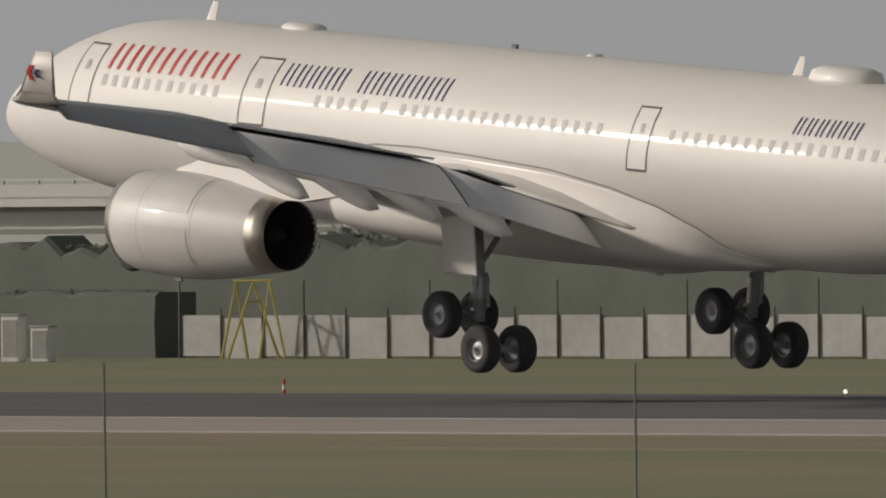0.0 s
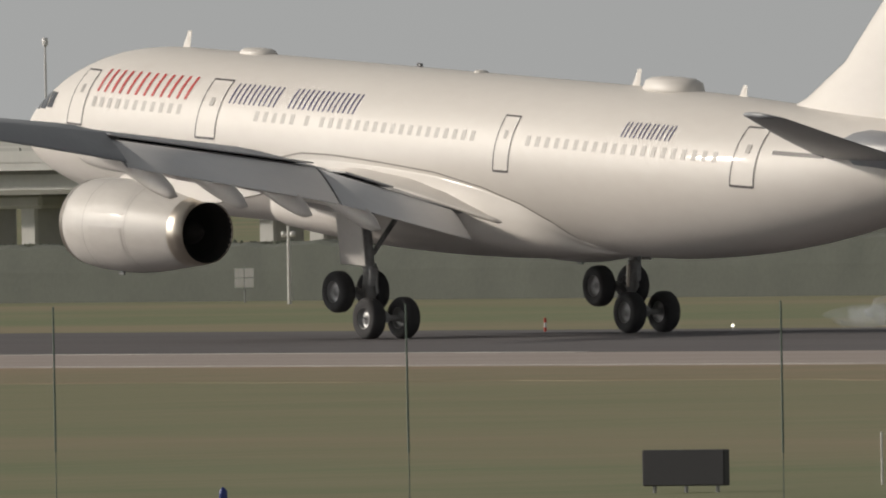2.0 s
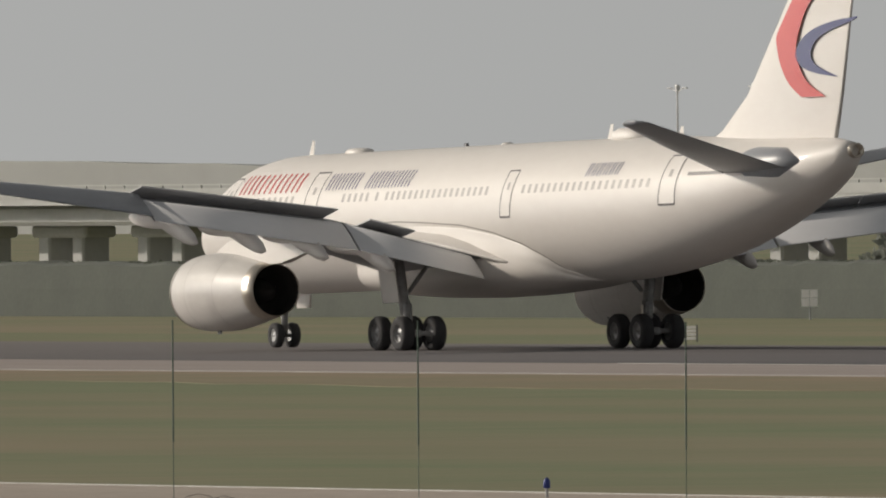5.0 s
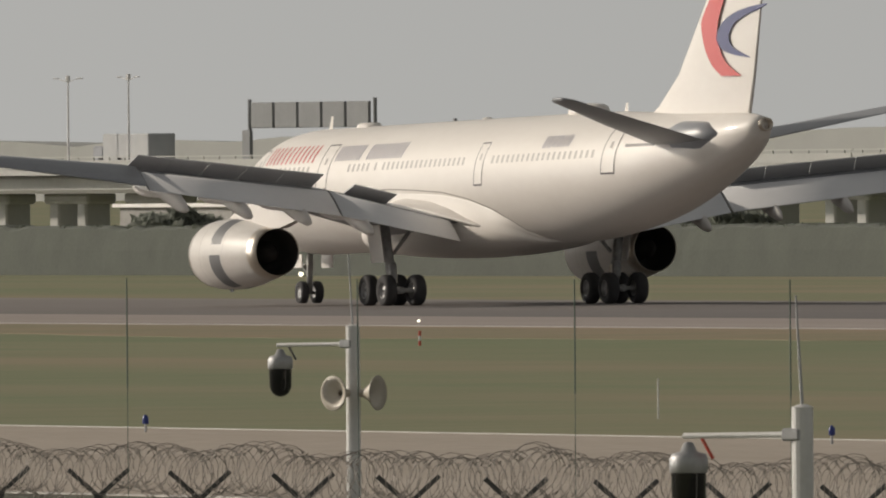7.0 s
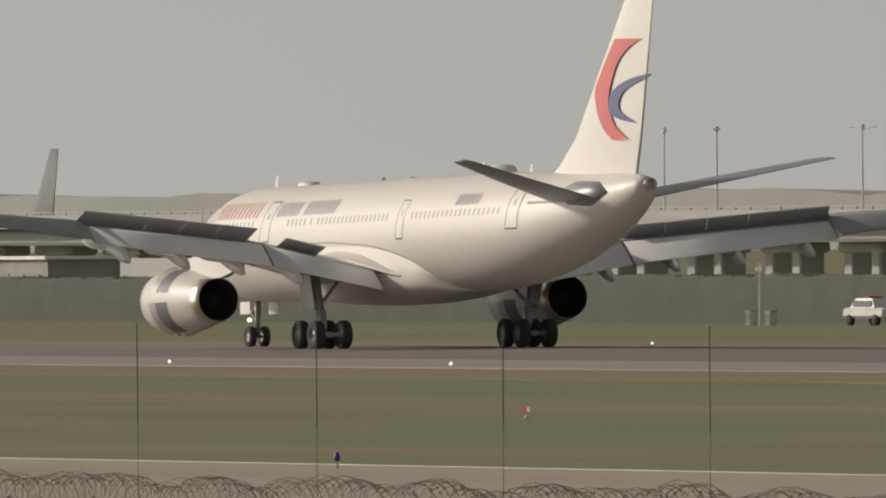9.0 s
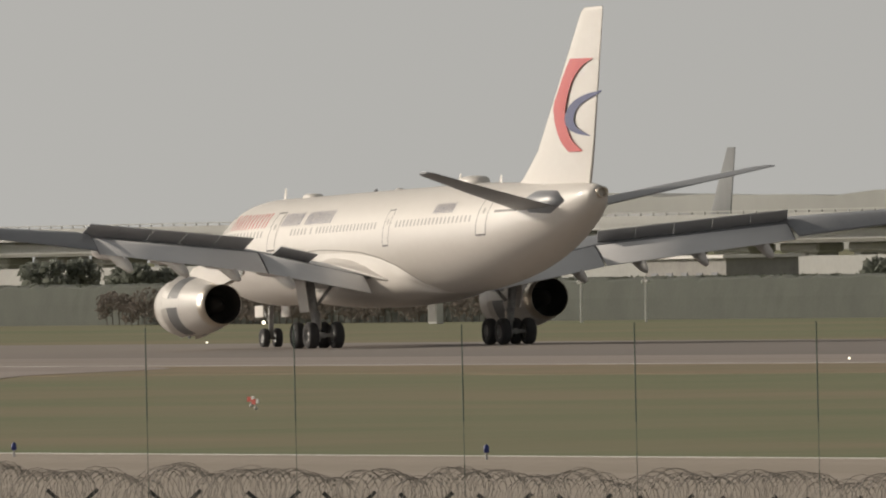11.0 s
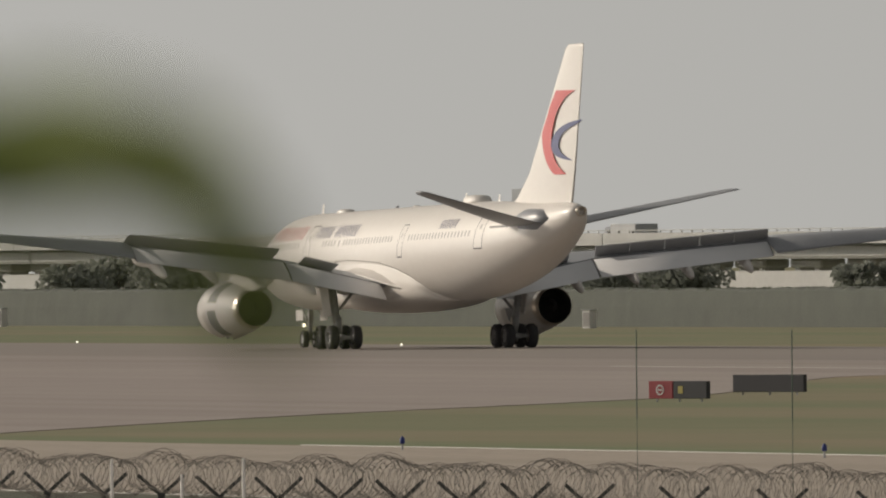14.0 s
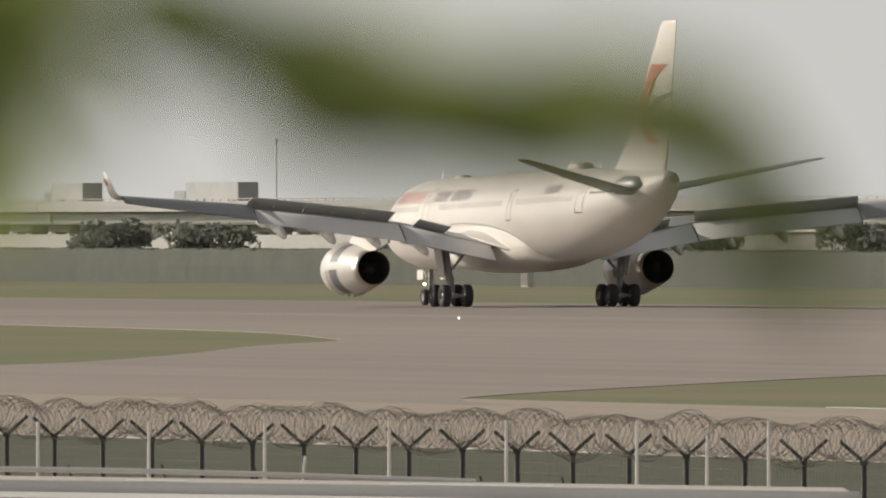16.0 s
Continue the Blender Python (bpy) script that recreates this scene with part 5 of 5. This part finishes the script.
def camera_pole(x, y, horn):
    ob = thing("camera_pole", pose(x, y, 0, 0, 0, 26), "white pole with a dome camera on an arm and a loudspeaker" if horn else "white pole with a dome camera on an arm", "camera pole", "camera poles by the fence")
    h = 4.28
    part("pole", merge(rod((0, 0, 0), (0, 0, h), 0.085, 0.075, 16), rod((0, 0, h), (0, 0, h + 0.02), 0.08, 0.03, 16), rod((0, 0, 0), (0, 0, 0.03), 0.16, 0.16, 12)), PALEPAINT, ob, smooth=False)
    part("antenna_rod", rod((0, 0, h), (-0.05, 0, h + 0.78), 0.012, 0.007, 6), STEEL, ob)
    part("arm", rod((0, 0, h - 0.19), (-1.04, 0, h - 0.20), 0.022, 0.02, 8), PALEPAINT, ob)
    part("clamp", box((-0.05, 0, h - 0.19), (0.16, 0.17, 0.09), bevel=0.015), STEEL, ob)
    cam_body = part("camera_body", spin([(-0.16, 0.125), (-0.15, 0.135), (-0.06, 0.135), (-0.025, 0.12), (-0.01, 0.06), (0.05, 0.035), (0.06, 0.01)], 'Z', 20), STEEL, ob, smooth=True, at=pose(-1.0, 0, h - 0.30))
    part("dome", spin([(-0.46, 0.01), (-0.45, 0.05), (-0.42, 0.09), (-0.36, 0.118), (-0.16, 0.124)], 'Z', 20), BLACKDOME, cam_body, "smoked black dome", True)
    part("cable_loop", rod((-0.88, 0, h - 0.22), (-0.80, 0.02, h - 0.36), 0.012, 0.012, 6), ORANGE if not horn else POSTDARK, ob)
    if horn:
        for s in (-1, 1):
            part("loudspeaker", spin([(0.08, 0.04), (0.14, 0.05), (0.22, 0.10), (0.30, 0.19), (0.31, 0.19), (0.26, 0.12), (0.2, 0.03)], 'X', 20), HORN, ob, "beige horn loudspeaker", True, pose(0.0, 0, h - 0.72, 0, 0, 9 if s > 0 else -96))


# ---- the roof that the camera looks over ----
def near_roof():
    ob = thing("low_roof", pose(-162, 51.6, 0, 0, 0, 72), "flat stained sheet roof with a white pipe and thin posts", "roof")
    fall = pose(0, 0, 0, 0, 0.95, 0)
    part("wall", box((0, -4.6, 1.7), (9.4, 8.6, 3.4)), WALLWHITE, ob)
    part("deck", box((0, -2.75, 3.71), (9.9, 5.5, 0.12), fall, bevel=0.02), ROOFTOP, ob, "grey-brown stained roof deck")
    part("edge_trim", box((0, -5.56, 3.73), (9.9, 0.10, 0.16), fall, bevel=0.02), ROOFWHITE, ob, "white edge trim")
    part("lower_sheet", box((0, -7.3, 3.68), (9.8, 3.36, 0.08), fall, bevel=0.02), ROOFWHITE, ob, "white lower roof sheet")
    for x, w in ((-3.1, 0.9), (-0.6, 0.5), (1.9, 1.3)):
        part("patch", box((x, -3.2, 3.785 - 0.0166 * x), (w, 1.1, 0.012), fall), ROOFWHITE, ob)
    pipe = bmesh.new()
    for k in range(8):
        xa, xb = -5 + 0.869 * k, -5 + 0.869 * (k + 1)
        add_rod(pipe, (xa, -0.1, 3.935 - 0.026 * (xa + 5) - 0.012 * math.sin(k * 0.9)), (xb, -0.1, 3.935 - 0.026 * (xb + 5) - 0.012 * math.sin((k + 1) * 0.9)), 0.022, 0.022, 8)
    part("pipe", pipe, ROOFWHITE, ob, "white pipe lying along the roof edge")
    post = mesh_of("rail_post", rod((0, 0, 3.6), (0, 0, 4.24), 0.015, 0.012, 8), ROOFWHITE)
    for x in (-4.5, -3.55, -2.6, -1.6, -0.7, 0.24, 1.25, 2.2, 3.26, 4.33):
        share("rail_post", post, ob, pose(x, -0.08, 0))
    share("rail_post", post, ob, pose(3.83, -0.05, -0.13))
    share("rail_post", post, ob, pose(0.27, 0.3, -0.28, 0, 4, 0))


def near_twig():
    """Leaves of a branch two and a half metres before the lens: a stem and many blades."""
    rng = random.Random(5)
    ob = thing("branch", pose(0, 0, 0), "dark green leafy twig close to the camera", "branch")
    D = 1.75

    def at(az, el, d=D):
        a, e = radians(az), radians(el)
        return Vector((-math.sin(a) * d, math.cos(a) * d, EYE + d * math.tan(e)))

    def leaf(c, tip, w):
        c, tip = Vector(c), Vector(tip)
        d = tip - c
        v = c - Vector((0, 0, EYE))
        s = d.cross(v).normalized() * w
        up = v.normalized() * w * 0.25
        bm = bmesh.new()
        rows = []
        for k in range(7):
            t = k / 6
            ww = math.sin(math.pi * min(1, t * 0.96 + 0.02)) ** 0.8
            p = c + d * t
            rows.append([bm.verts.new(p - s * ww + up * ww), bm.verts.new(p), bm.verts.new(p + s * ww + up * ww)])
        for a, b in zip(rows, rows[1:]):
            for i in (0, 1):
                bm.faces.new((a[i], a[i + 1], b[i + 1], b[i]))
        part("leaf", bm, LEAF, ob)
    # azimuth and elevation of leaf foot and tip, and half-width in metres
    for a0, e0, a1, e1, w in LEAVES:
        leaf(at(a0, e0, D * rng.uniform(0.97, 1.03)), at(a1, e1), w * 1.05)
        for _ in range(2):
            da, de = rng.uniform(-0.1, 0.1), rng.uniform(-0.07, 0.07)
            leaf(at(a0 + da, e0 + de, D * rng.uniform(0.98, 1.04)), at(a1 + da * 2, e1 + de * 2), w * 0.7)
    part("stem", merge(rod(at(73.4, 0.75), at(72.0, 0.36), 0.0010, 0.0007, 6), rod(at(72.0, 0.36), at(71.2, 0.25), 0.0010, 0.0006, 6), rod(at(73.4, 0.75), at(78.0, 1.6), 0.0014, 0.0025, 6)), BARK, ob)
    foot = at(84, 0, 2.9)
    part("trunk", rod((foot.x, foot.y, -0.1), (foot.x, foot.y, 7.5), 0.12, 0.05, 10), BARK, ob)
    part("limb", rod(at(78.0, 1.6), (foot.x, foot.y, 5.6), 0.003, 0.02, 8), BARK, ob)


LEAVES = [(73.3, 0.78, 72.6, 0.52, 0.0052), (72.75, 0.62, 72.2, 0.42, 0.0050), (72.35, 0.46, 71.85, 0.26, 0.0056), (72.0, 0.36, 71.45, 0.22, 0.0052), (71.75, 0.27, 71.2, 0.24, 0.0050),
          (71.35, 0.27, 71.0, 0.16, 0.0046), (71.1, 0.25, 70.85, -0.02, 0.0042), (70.95, 0.12, 70.78, -0.25, 0.0040), (72.1, 0.30, 71.95, 0.12, 0.0040),
          (73.25, 0.62, 72.75, 0.28, 0.0050), (73.3, 0.35, 72.85, 0.05, 0.0060), (73.5, 0.15, 73.0, -0.1, 0.0050), (73.4, 0.55, 73.0, 0.62, 0.0060), (73.6, 0.4, 73.05, 0.36, 0.006)]


def smoke():
    """Tyre smoke: thin wisps that drift just above the runway where the wheels touched."""
    m = bpy.data.materials.new("thin_smoke")
    m.use_nodes = True
    n, l = m.node_tree.nodes, m.node_tree.links
    n.remove(n["Principled BSDF"])
    out = n["Material Output"]
    tr, df, mx = n.new("ShaderNodeBsdfTransparent"), n.new("ShaderNodeBsdfTranslucent"), n.new("ShaderNodeMixShader")
    df.inputs["Color"].default_value = (0.80, 0.84, 0.90, 1)
    tc, tx, rp = n.new("ShaderNodeTexCoord"), n.new("ShaderNodeTexNoise"), n.new("ShaderNodeValToRGB")
    tx.inputs["Scale"].default_value = 0.9
    tx.inputs["Detail"].default_value = 4
    rp.color_ramp.elements[0].position, rp.color_ramp.elements[1].position = 0.33, 0.80
    rp.color_ramp.elements[0].color, rp.color_ramp.elements[1].color = (0, 0, 0, 1), (0.38, 0.38, 0.38, 1)
    l.new(tc.outputs["Object"], tx.inputs["Vector"])
    l.new(tx.outputs[0], rp.inputs[0])
    l.new(rp.outputs[0], mx.inputs[0])
    l.new(tr.outputs[0], mx.inputs[1])
    lit, both = n.new("ShaderNodeBsdfDiffuse"), n.new("ShaderNodeMixShader")
    lit.inputs["Color"].default_value = (0.80, 0.84, 0.90, 1)
    both.inputs[0].default_value = 0.5
    l.new(df.outputs[0], both.inputs[1])
    l.new(lit.outputs[0], both.inputs[2])
    l.new(both.outputs[0], mx.inputs[2])
    l.new(mx.outputs[0], out.inputs["Surface"])
    rng = random.Random(8)
    for y, cnt in ((CENTRE - 5.3, 8), (CENTRE + 5.3, 8)):
        ob = thing("tyre_smoke", pose(-541, y, 0), "thin grey tyre smoke trailing over the runway", "smoke", "puffs of tyre smoke")
        for k in range(cnt):
            t = k / cnt
            bm = bmesh.new()
            bmesh.ops.create_icosphere(bm, subdivisions=3, radius=1.0)
            s = Vector((2.3 + 1.0 * t, 0.5 + 0.4 * t, 0.42 + 0.35 * t)) * rng.uniform(0.8, 1.25)
            for v in bm.verts:
                q = 1 + 0.35 * noise.noise(v.co * 1.7 + Vector((k * 3.1, y, 0)))
                v.co = Vector((v.co.x * s.x * q, v.co.y * s.y * q, v.co.z * s.z * q))
            part("puff", bm, m, ob, smooth=True, at=pose(26 * t + rng.uniform(-.6, .6), rng.uniform(-0.8, 0.8), s.z * 0.8 + 0.05 + 0.25 * t))
        SMOKE.append(ob)
    SMOKE.append(copy_thing(SMOKE[1], pose(-664, CENTRE + 5.3, -2.6) @ Matrix.Diagonal((0.6, 1, 1.5, 1))))
    SMOKE.append(copy_thing(SMOKE[0], pose(-686, CENTRE - 5.3, -2.6) @ Matrix.Diagonal((0.3, 1, 0.9, 1))))


SMOKE = []
marker_posts()
lights()
signs()
cabinets()
hedge()
trees()
white_wall()
viaduct()
road_things()
far_city()
shrub_row()
lorry = red_lorry()
patrol = patrol_car()
fence()
tall_posts()
camera_pole(-203.4, 97.8, True)
camera_pole(-130.05, 66.0, False)
near_roof()
near_twig()
smoke()


# ---- what moves ----
def motions():
    # the airliner touches down, lowers its nose and rolls away: seconds, metres along the runway, height, nose-up degrees, leg travel
    run = [(0, 463.68, 1.83, 4.2, 0.45), (0.5, 491.03, 1.43, 4.4, 0.45), (1, 518.27, 0.96, 4.6, 0.45), (1.5, 545.37, 0.60, 4.4, 0.45), (2, 572.33, 0.55, 3.65, 0.40), (2.5, 599.11, 0.55, 2.1, 0.40), (3, 625.71, 0.42, 0.9, 0.33),
           (3.5, 652.11, 0.17, 0.45, 0.15), (4, 678.29, 0, -0.1, 0.0), (4.2, 688.69, 0, -0.4, 0.0), (5.2, 740.13, 0, -1.15, 0.0), (6.3, 795.45, 0, -1.15, 0), (7, 829.92, 0, -1.15, 0), (7.5, 854.15, 0, -1.15, 0), (8, 878.09, 0, -1.15, 0), (9, 924.94, 0, -1.15, 0), (10.2, 979.34, 0, -1.15, 0),
           (11.5, 1035.99, 0, -1.15, 0), (12.5, 1077.94, 0, -1.15, 0), (13.5, 1118.49, 0, -1.15, 0), (14.5, 1157.70, 0, -1.15, 0), (15.5, 1195.65, 0, -1.15, 0), (16, 1214.18, 0, -1.15, 0)]
    drift = [(0, 0), (1, -0.25), (2, -0.40), (3, -0.05), (4, -0.05), (4.2, 0), (5.2, 1.2), (6.3, 2.0), (7, 1.67), (7.5, 1.35), (8, 1.2), (9, 1.1), (12.5, 1.0), (16, 0.8)]
    swing = [(0, -0.2), (1, -0.1), (2, 0.15), (3, 0.95), (4, 1.2), (5.2, 2.2), (6.3, 2.7), (7, 2.4), (7.5, 2.0), (8, 1.7), (8.5, 1.5), (9, 1.45), (12.5, 1.5), (16, 1.2)]
    walk(airliner, [(t, pose(-s + interp_lin(t, drift)[0], CENTRE, z, 0, p, -(interp_lin(t, swing)[0]))) for t, s, z, p, ext in run])
    # bogies hang nose-high until the weight is on them
    for b in BOGIES:
        rows = []
        for t, s, z, p, ext in run:
            tilt = 31 if t <= 1.5 else 27 if t <= 2.5 else 22 if t <= 3 else 9 if t <= 3.5 else 0
            # the rear wheels meet the ground first
            rest = 0.70 - z + 0.99 * math.sin(radians(tilt))
            rows.append((t, pose(0, 0, max(rest, 0.70 - ext), 0, tilt - p, 0)))
        walk(b, rows)
    # the wings ride high while they carry the weight
    def lifted(side, deg):
        return pose(0, 0, 3.5, side * deg, 0, 0) @ pose(0, 0, -3.5)
    load = ((0, 1.8), (2.0, 2.0), (2.7, 1.6), (3.5, 1.2), (4.2, 0.8))
    for w, side in WINGS:
        walk(w, [(t, lifted(side, d)) for t, d in load] + [(5.6, lifted(side, 0.1)), (16, lifted(side, 0))])
    for e, side, base in ENGINES:
        walk(e, [(t, lifted(side, d) @ base) for t, d in load] + [(5.6, lifted(side, 0.1) @ base), (16, base)])
    for sp, base, side, rise in SPOILERS:
        up = base @ pose(0, 0, 0, 0, -rise, 0)
        walk(sp, [(t, lifted(side, d) @ base) for t, d in load] + [(4.5, lifted(side, 0.6) @ base), (5.0, lifted(side, 0.3) @ base @ pose(0, 0, 0, 0, -rise * 0.6, 0)), (5.6, lifted(side, 0.1) @ up), (6.3, up), (16, up)])
    for d, base in DOORS:
        up = base @ pose(0, 0, 0, 0, 20, 0)
        walk(d, [(0, base), (6.9, base), (7.2, base @ pose(0, 0, 0, 0, 10, 0)), (7.5, up), (16, up)])
    # tyre smoke rises from the runway as the wheels spin up, and drifts off
    for ob in SMOKE[:2]:
        y = ob.matrix_basis.translation.y
        walk(ob, [(0, pose(-541, y, -3.2)), (1.2, pose(-541, y, -3.2)), (1.45, pose(-544, y, 0)), (2.2, pose(-545, y, 0.35)), (4, pose(-546, y, 0.9)), (16, pose(-547, y, 2.0))])
    for ob, t0, x in ((SMOKE[2], 3.65, -664), (SMOKE[3], 4.05, -686)):
        y = ob.matrix_basis.translation.y
        walk(ob, [(0, pose(x, y, -2.6)), (t0, pose(x, y, -2.6)), (t0 + 0.2, pose(x - 1, y, 0)), (5.5, pose(x - 2, y, 0.4)), (16, pose(x - 4, y, 2.0))])
    walk(lorry, [(t, pose(-1333.2 - 16 * t, 708, 6.3)) for t in (0, 4, 8, 12, 16)])
    # the patrol car drives along the far edge of the grass
    walk(patrol, [(t, pose(x, 517, -0.12, 0, 0, 8)) for t, x in ((0, -1290), (6.3, -1235), (7.5, -1160), (8.5, -1118), (9.2, -1110), (12, -1040), (16, -960))])


motions()
